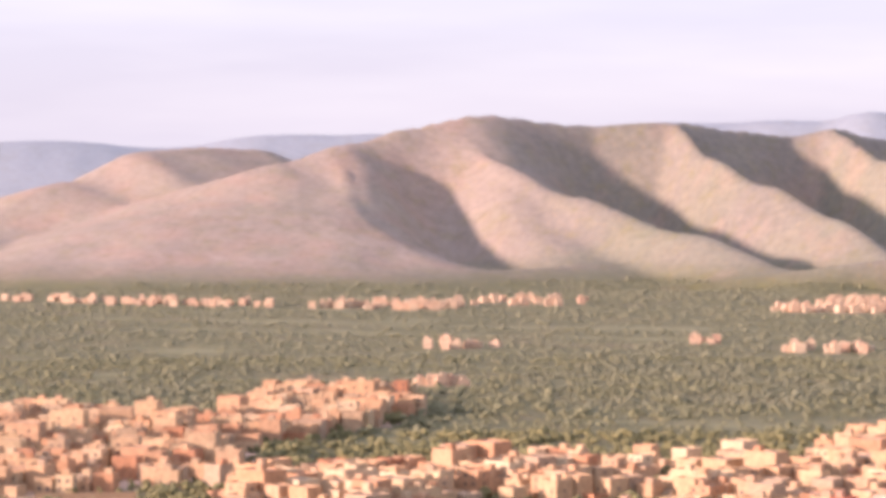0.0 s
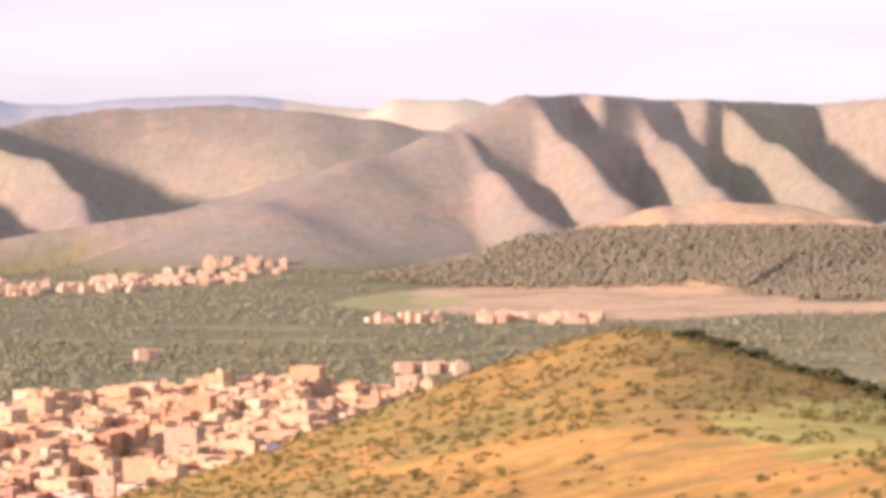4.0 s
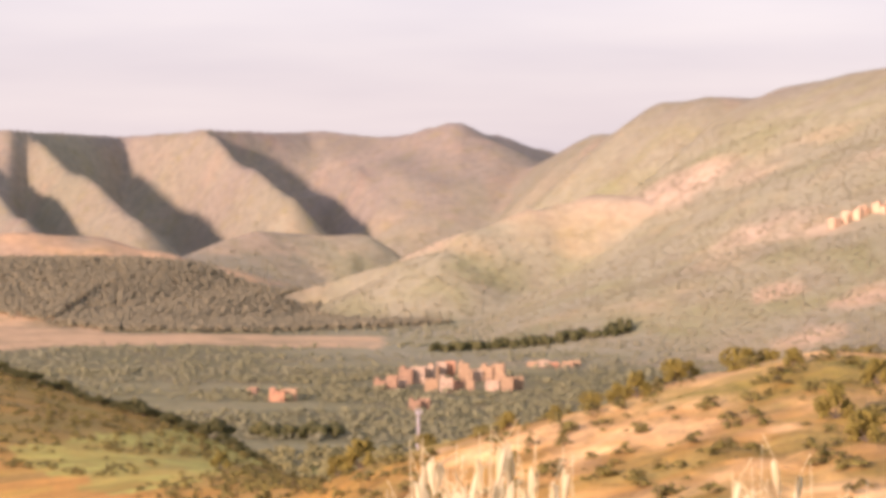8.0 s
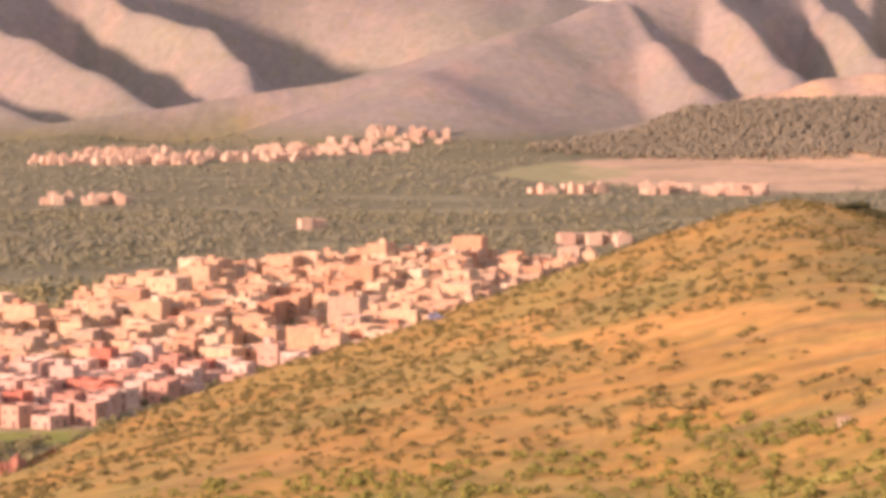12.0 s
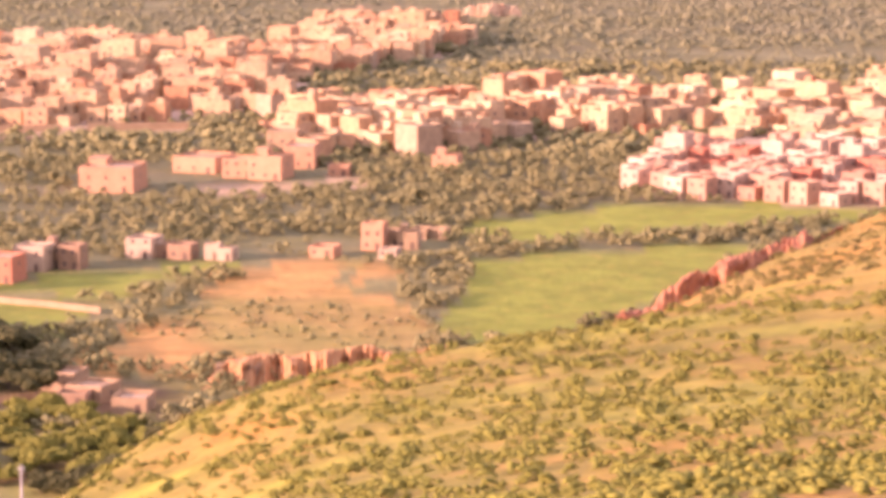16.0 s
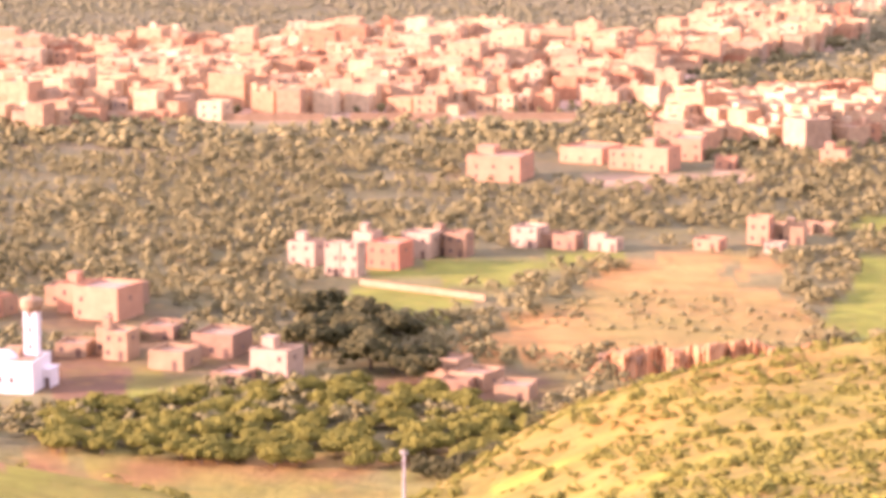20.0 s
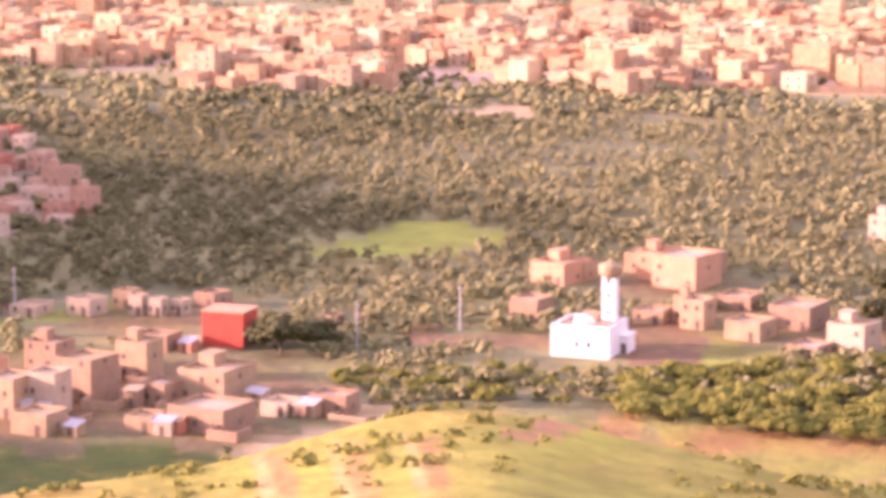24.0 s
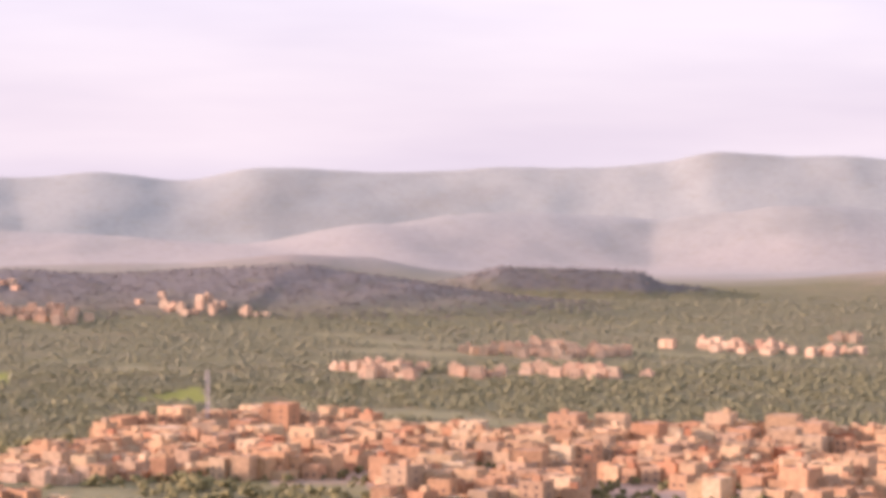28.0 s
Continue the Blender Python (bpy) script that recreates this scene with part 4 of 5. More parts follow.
for nm, pick, mat, label in (("green_scrub", (r < np.interp(az, LUSH[0], LUSH[1])) & (az < 4), M_leaf, "dense yellow-green scrub on the grassy slope"), ("dry_scrub", None, M_brush, "low brown-green scrub bushes on dry orange soil")):
    pick = ~first if pick is None else pick
    first = pick
    p, q = crowns(x[pick], y[pick], z[pick] - 0.2 * s[pick], s[pick] * 1.4, 12, 0.5)
    me = lobes(nm, p, q * 0.85, 0.4, 0.45, TETRA)
    me.materials.append(mat)
    tagged(new(nm, me), label, "bushes", kind="stuff")
x, y = rng.uniform(-335, -245, 900), rng.uniform(548, 702, 900)
keep = inside(SOIL_1, x, y) & (fbm(x, y, 22, 2, 58) > 0.06)
x, y = x[keep], y[keep]
p, q = crowns(x, y, ground_z(x, y) - 0.2, rng.uniform(0.4, 1.3, len(x)), 7, 0.7)
me = lobes("mound_scrub", p, q, 0.7, 0.5, OCTA)
me.materials.append(M_leaf_near)
tagged(new("mound_scrub", me), "grey-green bushes scattered over bare orange earth", "bushes", kind="stuff")


# ---- single trees ----
def make_tree(name, height, spread, leaf, label, clumps=620, bare=0.3):
    """A tree at the origin: a tapered trunk with limbs, and a crown of many leaf clumps."""
    root = tagged(new(name), label, "tree")
    bm = bmesh.new()

    def limb(p0, p1, r0, r1):
        d = (Vector(p1) - Vector(p0))
        m = Matrix.Translation((Vector(p0) + Vector(p1)) / 2) @ d.to_track_quat("Z", "Y").to_matrix().to_4x4()
        bmesh.ops.create_cone(bm, segments=7, radius1=r0, radius2=r1, depth=d.length, matrix=m)

    h0 = height * bare
    limb((0, 0, -0.4), (0.1, 0.05, h0), height * 0.045, height * 0.032)
    tips = []
    for i in range(5):
        a = i * 1.256 + rng.uniform(-0.3, 0.3)
        tip = (spread * 0.5 * math.cos(a), spread * 0.5 * math.sin(a), height * rng.uniform(bare + 0.2, 0.75))
        limb((0.1, 0.05, h0 - 0.1), tip, height * 0.022, height * 0.008)
        tips.append(tip)
    part("trunk", bm, M_bark, root)
    tips.append((0, 0, height * 0.75))
    t = np.array(tips)[rng.integers(0, len(tips), clumps)]
    d = rng.normal(0, 1, (clumps, 3))
    d /= np.linalg.norm(d, axis=1)[:, None]
    pos = t + d * np.array([spread * 0.34, spread * 0.34, height * (0.35 - bare * 0.5)]) * rng.uniform(0.4, 1, (clumps, 1))
    me = lobes("crown", pos, rng.uniform(0.045, 0.115, clumps) * spread, 0.8, 0.45, OCTA)
    me.materials.append(leaf)
    ob = new("crown", me)
    ob.parent = root
    return root


TREES = [make_tree("grove_tree", 4.6, 4.6, M_leaf, "sunlit yellow-green orchard tree with a rounded crown"),
         make_tree("grove_tree", 5.4, 5.0, M_leaf, "full yellow-green orchard tree with an uneven crown"),
         make_tree("shade_tree", 8.5, 8.0, M_leaf_dark, "tall dark green tree beside the houses", 900),
         make_tree("slope_tree", 3.0, 2.2, M_shrub, "small brown-green tree on the dry slope", 420, 0.08),
         make_tree("hedge_tree", 5.0, 5.6, M_leaf_dark, "dark round evergreen on the field edge", 520, 0.15)]
used = set()


def plant(i, x, y, scale=1.0, group=""):
    m = pose(x, y, gz(x, y), 0, 0, rng.uniform(0, 360))
    if i not in used:
        used.add(i)
        TREES[i].matrix_basis = m @ Matrix.Scale(scale, 4)
        ob = TREES[i]
    else:
        ob = copy_thing(TREES[i], m)
        ob.scale = (scale,) * 3
    return tagged(ob, group=group) if group else ob


# the grove below the mosque
for k in range(260):
    a = rng.uniform(-37.8, -27.6)
    lo, hi = np.interp(a, [-38, -35, -32, -29, -27.5], [536, 524, 513, 518, 532]), np.interp(a, [-38, -36, -34, -31, -28], [572, 572, 585, 588, 562])
    X, Y = polar(a, rng.uniform(lo, hi))
    plant(int(rng.integers(0, 2)), X, Y, rng.uniform(0.5, 0.88), "trees of the grove below the mosque")
# dark-leaved trees put in for the shade at the grove's foot
for k in range(16):
    X, Y = polar(rng.uniform(-30.6, -27.6), rng.uniform(503, 524))
    plant(4, X, Y, rng.uniform(0.45, 0.75), "dark trees at the foot of the grove")
for k in range(45):
    a = rng.uniform(-44, -37.5)
    X, Y = polar(a, rng.uniform(545, 575))
    plant(int(rng.integers(0, 2)), X, Y, rng.uniform(0.4, 0.65), "orchard trees above the green bank")
for X, Y in ((-354, 557), (-345, 550), (-338, 545), (-330, 538), (-323, 528), (-316, 522), (-335, 528), (-308, 526), (-312, 518), (-326, 545), (-342, 560), (-302, 514), (-422, 430), (-418, 424), (-412, 432)):
    plant(2, X + rng.uniform(-2, 2), Y + rng.uniform(-2, 2), rng.uniform(0.7, 1.1), "dark trees beside the houses")
for k in range(34):
    a = 0.7 + 5.7 * (k / 33)
    rr = np.interp(a, [-0.2, 1.7, 3.2, 5.1, 6.7], [845, 815, 786, 735, 680]) - 8
    X, Y = polar(a, rr + rng.uniform(-8, 8))
    plant(4, X, Y, rng.uniform(0.38, 0.68) * (1.7 if k in (17, 26) else 1), "hedge along the brow of the hill")
for a, rr, sc in ((13.4, 256, 1.0), (13.0, 262, 0.8), (14.1, 258, 0.9), (14.4, 262, 0.7), (15.3, 266, 1.1), (15.5, 260, 0.8), (15.9, 262, 0.8), (17.2, 225, 1.2), (17.8, 215, 1.1), (8.0, 290, 1.3), (7.6, 300, 1.0),
                   (16.4, 250, 0.7), (12.5, 268, 0.8), (11.8, 272, 0.7), (10.9, 270, 0.7), (9.3, 285, 0.8), (5.3, 560, 1.5), (18.0, 240, 0.9)):
    X, Y = polar(a, rr)
    plant(3, X, Y, sc * 0.8, "small trees on the sandy slope")


# ---- houses ----
def window(parent, x, y, z, w, h, nx, ny):
    """A framed pane on a wall whose outward side is (nx, ny)."""
    tx, ty = -ny, nx
    fr = bmesh.new()

    def slab(b, u0, u1, v0, v1, d0, d1):
        xs = sorted((x + tx * u0 + nx * d0, x + tx * u1 + nx * d1))
        ys = sorted((y + ty * u0 + ny * d0, y + ty * u1 + ny * d1))
        box(b, xs[0], xs[1], ys[0], ys[1], z + v0, z + v1)

    slab(fr, -w / 2, w / 2, 0, h, -0.1, 0.03)
    win = part("window", fr, M_glass, parent)
    sill = bmesh.new()
    slab(sill, -w / 2 - 0.12, w / 2 + 0.12, -0.14, 0, -0.1, 0.14)
    part("sill", sill, M_cream, win)
    return win


def make_house(w, d, h, wall, label, stair=True, name="house", windows=2, group=""):
    """A flat-roofed house at the origin: walls with a parapet, roof, windows, door, roof room."""
    root = tagged(new(name), label, "house", group)
    bm = bmesh.new()
    a, b, t, top = w / 2, d / 2, 0.28, h + 0.75
    ring = lambda x, y, z: [bm.verts.new(c) for c in ((-x, -y, z), (x, -y, z), (x, y, z), (-x, y, z))]
    r0, r1, r2, r3 = ring(a, b, -1.5), ring(a, b, top), ring(a - t, b - t, top), ring(a - t, b - t, h - 0.2)
    for p, q in ((r0, r1), (r1, r2), (r2, r3)):
        for i in range(4):
            bm.faces.new((p[i], p[(i + 1) % 4], q[(i + 1) % 4], q[i]))
    walls = part("body", bm, wall, root)
    bm = bmesh.new()
    box(bm, -a + t, a - t, -b + t, b - t, h - 0.25, h)
    part("roof", bm, M_roof, root)
    floors = max(1, round(h / 3.1))
    for k in range(floors):
        z = k * 3.1 + 1.1
        for i in range(windows):
            u = (i + 0.5) / windows - 0.5
            if not (k == 0 and i == windows - 1) and rng.uniform() < 0.75:
                window(walls, u * w + rng.uniform(-0.4, 0.4), -b, z, 0.85, 1.05, 0, -1)
    bm = bmesh.new()
    box(bm, (0.5 - 0.5 / windows) * w - 0.55, (0.5 - 0.5 / windows) * w + 0.55, -b - 0.04, -b + 0.1, 0, 2.1)
    part("door", bm, M_door, walls)
    window(walls, a, 0, (floors - 1) * 3.1 + 1.1, 0.85, 1.05, 1, 0)
    if stair:
        bm = bmesh.new()
        box(bm, -a + 0.5, -a + 0.5 + w * 0.33, b - 0.5 - d * 0.4, b - 0.5, h, h + 2.3)
        box(bm, -a + 0.35, -a + 0.65 + w * 0.33, b - 0.65 - d * 0.4, b - 0.35, h + 2.3, h + 2.45)
        part("stair_room", bm, wall, root)
    return root


STYLE = {"o": (M_orange, "orange-rendered"), "c": (M_cream, "cream-rendered"), "w": (M_lime, "whitewashed"), "p": (M_pink, "dusty pink"), "r": (M_terra, "terracotta")}
NEAR_VILLAGE = [(-435, 359, 8.7, 6.3, "o"), (-414, 349, 7.5, 7.5, "c"), (-410, 355, 6.5, 8.1, "w"), (-442, 383, 8.1, 5.6, "p"), (-413, 367, 9.5, 8.5, "p"), (-399, 343, 8.3, 4.0, "c"), (-421, 388, 7.7, 7.7, "c"), (-439, 410, 8.1, 3.5, "p"), (-401, 375, 6.3, 4.2, "p"), (-394, 383, 11.1, 6.3, "c"), (-377, 365, 13.1, 4.5, "p"), (-386, 357, 6.0, 3.0, "c"), (-370, 390, 8.2, 3.9, "p"), (-377, 383, 6.2, 2.6, "w")]
NEAR_ROW = [(-488, 418, 7.4, 2.5, "w"), (-480, 427, 7.1, 3.7, "w"), (-480, 439, 5.2, 4.0, "c"), (-472, 435, 3.7, 4.4, "w"), (-468, 437, 3.7, 3.9, "w"), (-465, 441, 3.4, 3.3, "w"), (-466, 452, 6.5, 3.2, "p"), (-436, 327, 7.3, 3.7, "p"), (-432, 333, 6.3, 3.1, "c"), (-426, 336, 4.2, 2.3, "p"), (-432, 455, 4.3, 1.9, "p"), (-429, 461, 2.4, 1.7, "p"), (-401, 484, 7.2, 4.3, "p")]
HILL_ROW = [(-425, 523, 9.8, 6.2, "o"), (-425, 531, 6.5, 5.2, "c"), (-420, 549, 8.0, 4.6, "c"), (-412, 547, 7.9, 6.6, "o"), (-400, 541, 10.3, 7.7, "o"), (-407, 559, 6.6, 5.3, "p"), (-372, 504, 11.4, 6.2, "c"), (-380, 502, 7.2, 2.9, "c"), (-375, 528, 7.4, 3.2, "p"), (-353, 502, 8.2, 4.9, "c"), (-352, 516, 8.6, 6.0, "p"), (-328, 498, 9.1, 6.6, "w"), (-333, 492, 8.0, 2.8, "p"), (-401, 483, 7.5, 5.1, "p")]
FIELD_ROW = [(-403, 629, 6.6, 6.0, "w"), (-386, 620, 9.2, 8.4, "w"), (-394, 645, 5.8, 7.5, "w"), (-382, 634, 8.0, 7.4, "r"), (-384, 655, 7.3, 7.0, "w"), (-379, 661, 11.7, 6.1, "p"), (-368, 684, 6.6, 5.4, "w"), (-361, 688, 13.4, 4.2, "p"), (-348, 689, 8.6, 4.1, "w"), (-317, 722, 6.6, 7.2, "o"), (-312, 727, 12.1, 4.9, "c"), (-324, 704, 6.5, 3.0, "o"), (-307, 708, 5.3, 2.7, "w"), (-311, 745, 9.3, 2.8, "c")]
FAR_BARNS = [(-440, 799, 18.9, 8.0, "o"), (-436, 853, 16.5, 5.1, "o"), (-419, 846, 10.9, 6.2, "o"), (-408, 845, 12.6, 7.6, "o"), (-433, 908, 11.6, 8.1, "c"), (-411, 875, 11.1, 7.4, "o"), (-363, 884, 9.2, 5.5, "o"), (-391, 861, 7.3, 3.6, "o")]
RUINS = [(-299, 521, 8.1, 3.9, "c"), (-288, 513, 9.0, 3.4, "c"), (-275, 506, 7.7, 3.3, "c"), (-289, 507, 6.7, 2.9, "p"), (-268, 543, 5.6, 3.6, "p"), (-276, 548, 3.4, 2.4, "c")]
QUARRY_HAMLET = [(258, 1708, 19.9, 9.9, "o"), (282, 1756, 23.9, 12.3, "c"), (308, 1806, 24.6, 12.6, "c"), (325, 1778, 27.7, 11.8, "c"), (323, 1693, 23.1, 9.9, "o"), (290, 1681, 29.4, 9.8, "o"), (250, 1556, 12.1, 7.3, "p"), (174, 1670, 5.8, 5.8, "w"), (185, 1625, 15.7, 8.2, "o"), (410, 1911, 15.0, 6.0, "c"), (391, 1912, 18.7, 5.2, "c")]


def storeys(h):
    return "low single-storey" if h < 4.2 else "two-storey" if h < 7 else "tall three-storey"


def hamlet(rows, angle, group, where):
    for i, (X, Y, w, h, st) in enumerate(rows):
        mat, word = STYLE[st]
        d = w * rng.uniform(0.8, 1.1)
        ob = make_house(w * 0.92, d, h - 0.6, mat, "%s %s house %s" % (storeys(h), word, where), h > 4.5 and i % 3 == 0, windows=3 if w > 9.5 else 2, group=group)
        away = Vector((X, Y, 0)).normalized() * d * 0.5
        X, Y = X + away.x, Y + away.y
        ob.matrix_basis = pose(X, Y, gz(X, Y), 0, 0, angle + rng.normal(0, 4))



def split(rows, unit, k0, k1, depth, styles=""):
    """Long plots shared out among several smaller houses."""
    out = []
    for X, Y, w, h, st in rows:
        k = max(1, round(w / unit))
        for i in range(k):
            out.append((X + ((i + 0.5) / k - 0.5) * w, Y + rng.uniform(-depth, depth), w / k * rng.uniform(0.95, 1.25), h * rng.uniform(k0, k1), styles[int(rng.integers(0, len(styles)))] if styles else st))
    return out


hamlet(NEAR_VILLAGE, 14, "houses of the near village", "beside the dirt yard")
hamlet(NEAR_ROW, 12, "row of small houses on the field edge", "at the edge of a green field")
hamlet(split(HILL_ROW, 7.5, 0.8, 1.05, 3), 10, "houses behind the mosque", "near the mosque")
hamlet(split(FIELD_ROW, 5.5, 0.8, 1.05, 2), 8, "houses along the green fields", "beside a green field")
hamlet(FAR_BARNS, 10, "long buildings among the olives", "among olive trees")
hamlet(RUINS, 12, "ruined houses above the grove", "half ruined above the grove")
hamlet(split(QUARRY_HAMLET, 7.0, 0.5, 0.85, 9, "cwcwpo"), -14, "houses of the hillside hamlet", "on a wooded valley slope")


def make_shed(w, d, h, wall):
    """A lean-to with a sloping sheet roof."""
    root = tagged(new("shed"), "small plastered lean-to shed beside the village houses", "shed", "sheds of the near village")
    bm = bmesh.new()
    a, b = w / 2, d / 2
    v = [bm.verts.new(c) for c in ((-a, -b, -1), (a, -b, -1), (a, b, -1), (-a, b, -1), (-a, -b, h), (a, -b, h), (a, b, h + 0.6), (-a, b, h + 0.6))]
    for q in ((0, 1, 5, 4), (1, 2, 6, 5), (2, 3, 7, 6), (3, 0, 4, 7)):
        bm.faces.new([v[i] for i in q])
    part("body", bm, wall, root)
    bm = bmesh.new()
    v = [bm.verts.new(c) for c in ((-a - 0.2, -b - 0.3, h), (a + 0.2, -b - 0.3, h), (a + 0.2, b + 0.2, h + 0.7), (-a - 0.2, b + 0.2, h + 0.7), (-a - 0.2, -b - 0.3, h + 0.1), (a + 0.2, -b - 0.3, h + 0.1), (a + 0.2, b + 0.2, h + 0.8), (-a - 0.2, b + 0.2, h + 0.8))]
    for q in ((3, 2, 1, 0), (4, 5, 6, 7), (0, 1, 5, 4), (1, 2, 6, 5), (2, 3, 7, 6), (3, 0, 4, 7)):
        bm.faces.new([v[i] for i in q])
    part("roof", bm, M_metal if rng.uniform() < 0.4 else M_roof, root)
    bm = bmesh.new()
    box(bm, -0.45, 0.45, -b - 0.05, -b + 0.05, 0, min(h - 0.2, 1.9))
    part("door", bm, M_door, root)
    return root


def make_yard(w, d, h, wall):
    """Three walls round a yard, open on one side."""
    root = tagged(new("yard_wall"), "rough plastered yard wall around a village court", "wall", "yard walls of the near village")
    for x0, x1, y0, y1 in ((-w / 2, w / 2, -d / 2, -d / 2 + 0.3), (-w / 2, -w / 2 + 0.3, -d / 2 + 0.3, d / 2), (w / 2 - 0.3, w / 2, -d / 2 + 0.3, d / 2)):
        bm = bmesh.new()
        box(bm, x0, x1, y0, y1, -1.0, h)
        part("panel", bm, wall, root)
    return root


for i, (X, Y, w, h, st) in enumerate(NEAR_VILLAGE):
    side = 1 if i % 2 else -1
    ux, uy = math.cos(radians(46)), math.sin(radians(46))
    px, py = X + side * ux * (w * 0.5 + 2.0), Y + side * uy * (w * 0.5 + 2.0)
    make_shed(rng.uniform(2.6, 4.2), rng.uniform(2.2, 3.4), rng.uniform(1.9, 3.2), (M_pink, M_cream, M_lime, M_terra)[i % 4]).matrix_basis = pose(px, py, gz(px, py), 0, 0, 14 + rng.normal(0, 6))
    if i % 2 == 0:
        qx, qy = X + 0.72 * 4.5 - side * ux * 3, Y - 0.69 * 4.5 - side * uy * 3
        make_yard(rng.uniform(6, 10), rng.uniform(4, 6), rng.uniform(1.3, 2.0), (M_cream, M_pink)[i // 2 % 2]).matrix_basis = pose(qx, qy, gz(qx, qy), 0, 0, 14 + rng.normal(0, 5))

# the red hall
hall = tagged(new("red_hall"), "plain brick-red windowless hall with a flat roof", "building")
bm = bmesh.new()
box(bm, -4.6, 4.6, -4, 4, -1.5, 7.5)
part("body", bm, M_red, hall)
bm = bmesh.new()
box(bm, -4.85, 4.85, -4.25, 4.25, 7.5, 7.85)
part("roof", bm, M_orange, hall, "pale orange flat roof slab")
bm = bmesh.new()
box(bm, 4.55, 4.66, -3.0, -0.4, 0, 3.0)
part("door", bm, M_door, hall)
bm = bmesh.new()
box(bm, -11.0, -4.62, -4.0, 2.6, -0.6, 0.9)
part("terrace", bm, M_cream, hall, "low cream concrete terrace")
hall.matrix_basis = pose(-433.3, 425.1, gz(-434, 428), 0, 0, 22)


# the mosque
def make_mosque():
    root = tagged(new("mosque"), "small whitewashed mosque with a square minaret", "mosque")
    bm = bmesh.new()
    a, t, h = 6.3, 0.3, 6.6
    ring = lambda x, z: [bm.verts.new(c) for c in ((-x, -x, z), (x, -x, z), (x, x, z), (-x, x, z))]
    r0, r1, r2, r3 = ring(a, -2), ring(a, h), ring(a - t, h), ring(a - t, h - 0.8)
    for p, q in ((r0, r1), (r1, r2), (r2, r3)):
        for i in range(4):
            bm.faces.new((p[i], p[(i + 1) % 4], q[(i + 1) % 4], q[i]))
    prayer = part("prayer_hall", bm, M_white, root)
    bm = bmesh.new()
    box(bm, -a + t, a - t, -a + t, a - t, h - 1.0, h - 0.7)
    part("roof", bm, M_roof, root)
    for u in (-0.6, 1.9):
        bm = bmesh.new()
        box(bm, u - 0.4, u + 0.4, -a - 0.05, -a + 0.15, 2.2, 3.3)
        bmesh.ops.create_cone(bm, segments=12, radius1=0.4, radius2=0.4, depth=0.2, matrix=Matrix.Translation((u, -a + 0.05, 3.3)) @ Matrix.Rotation(radians(90), 4, "X"))
        part("window", bm, M_glass, prayer, "small arched dark window")
    bm = bmesh.new()
    box(bm, a, a + 1.7, 0.8, 5.8, -1.5, 3.6)
    box(bm, a - 0.02, a + 1.95, 0.55, 6.05, 3.6, 3.85)
    part("porch", bm, M_white, root)
    bm = bmesh.new()
    box(bm, a + 0.3, a + 1.3, 0.74, 0.9, 0, 2.1)
    part("door", bm, M_door, root)
    bm = bmesh.new()
    bmesh.ops.create_uvsphere(bm, u_segments=20, v_segments=10, radius=2.3, matrix=Matrix.Translation((-1.4, 1.0, h - 0.9)) @ Matrix.Diagonal((1, 1, 0.8, 1)))
    part("dome", bm, M_white, root)
    bm = bmesh.new()
    box(bm, -2.6, 0.6, 3.6, 5.6, h - 0.8, h + 1.1)
    part("roof_room", bm, M_cream, root, "cream-pink rooftop room")
    bm = bmesh.new()
    box(bm, 1.5, 4.3, 3.3, 6.1, -1, 15.4)
    for zz in (9.2, 12.6):
        box(bm, 1.42, 4.38, 3.22, 6.18, zz, zz + 0.25)
    tower = part("minaret", bm, M_white, root)
    bm = bmesh.new()
    prof = ((1.6, 15.0), (2.3, 16.0), (2.4, 16.1), (2.4, 17.5), (2.05, 17.8), (0.9, 18.2), (0.02, 18.5))
    n = 16
    rows = [[bm.verts.new((2.9 + q * math.cos(6.2832 * i / n), 4.7 + q * math.sin(6.2832 * i / n), zz)) for i in range(n)] for q, zz in prof]
    for lo, hi in zip(rows, rows[1:]):
        for i in range(n):
            bm.faces.new((lo[i], lo[(i + 1) % n], hi[(i + 1) % n], hi[i]))
    part("gallery", bm, M_cream, tower, "flared cream gallery with a low cap")
    for zz in (8.0, 11.5, 14.6):
        bm = bmesh.new()
        box(bm, 2.6, 3.2, 3.24, 3.35, zz - 0.6, zz + 0.5)
        part("window", bm, M_glass, tower)
    return root


mosque = make_mosque()
mosque.matrix_basis = pose(-371.8, 468.4, gz(-366, 471), 0, 0, 20)


# ---- town: nearest houses one by one, the rest joined ----
def plots(poly, cell, turn, seed, skip=0.12):
    """House places on a jittered street grid inside a town."""
    g = np.random.default_rng(seed)
    px, py = np.array(poly).T
    cx, cy, R = px.mean(), py.mean(), 700
    u = np.arange(-R, R, cell)
    U, V = np.meshgrid(u, u)
    V = V + np.floor(U / cell / 4) * 3.0 + g.normal(0, 1.0, U.shape)
    U = U + np.floor(V / cell / 3) * 2.4 + g.normal(0, 1.0, U.shape)
    c, s = math.cos(radians(turn)), math.sin(radians(turn))
    X, Y = (cx + U * c - V * s).ravel(), (cy + U * s + V * c).ravel()
    k = inside(poly, X + 16 * fbm(X, Y, 40, 2, seed + 5), Y + 16 * fbm(X, Y, 40, 2, seed + 6)) & (g.uniform(0, 1, len(X)) > skip) & (fbm(X, Y, 45, 2, seed) > -0.40)
    return X[k], Y[k]


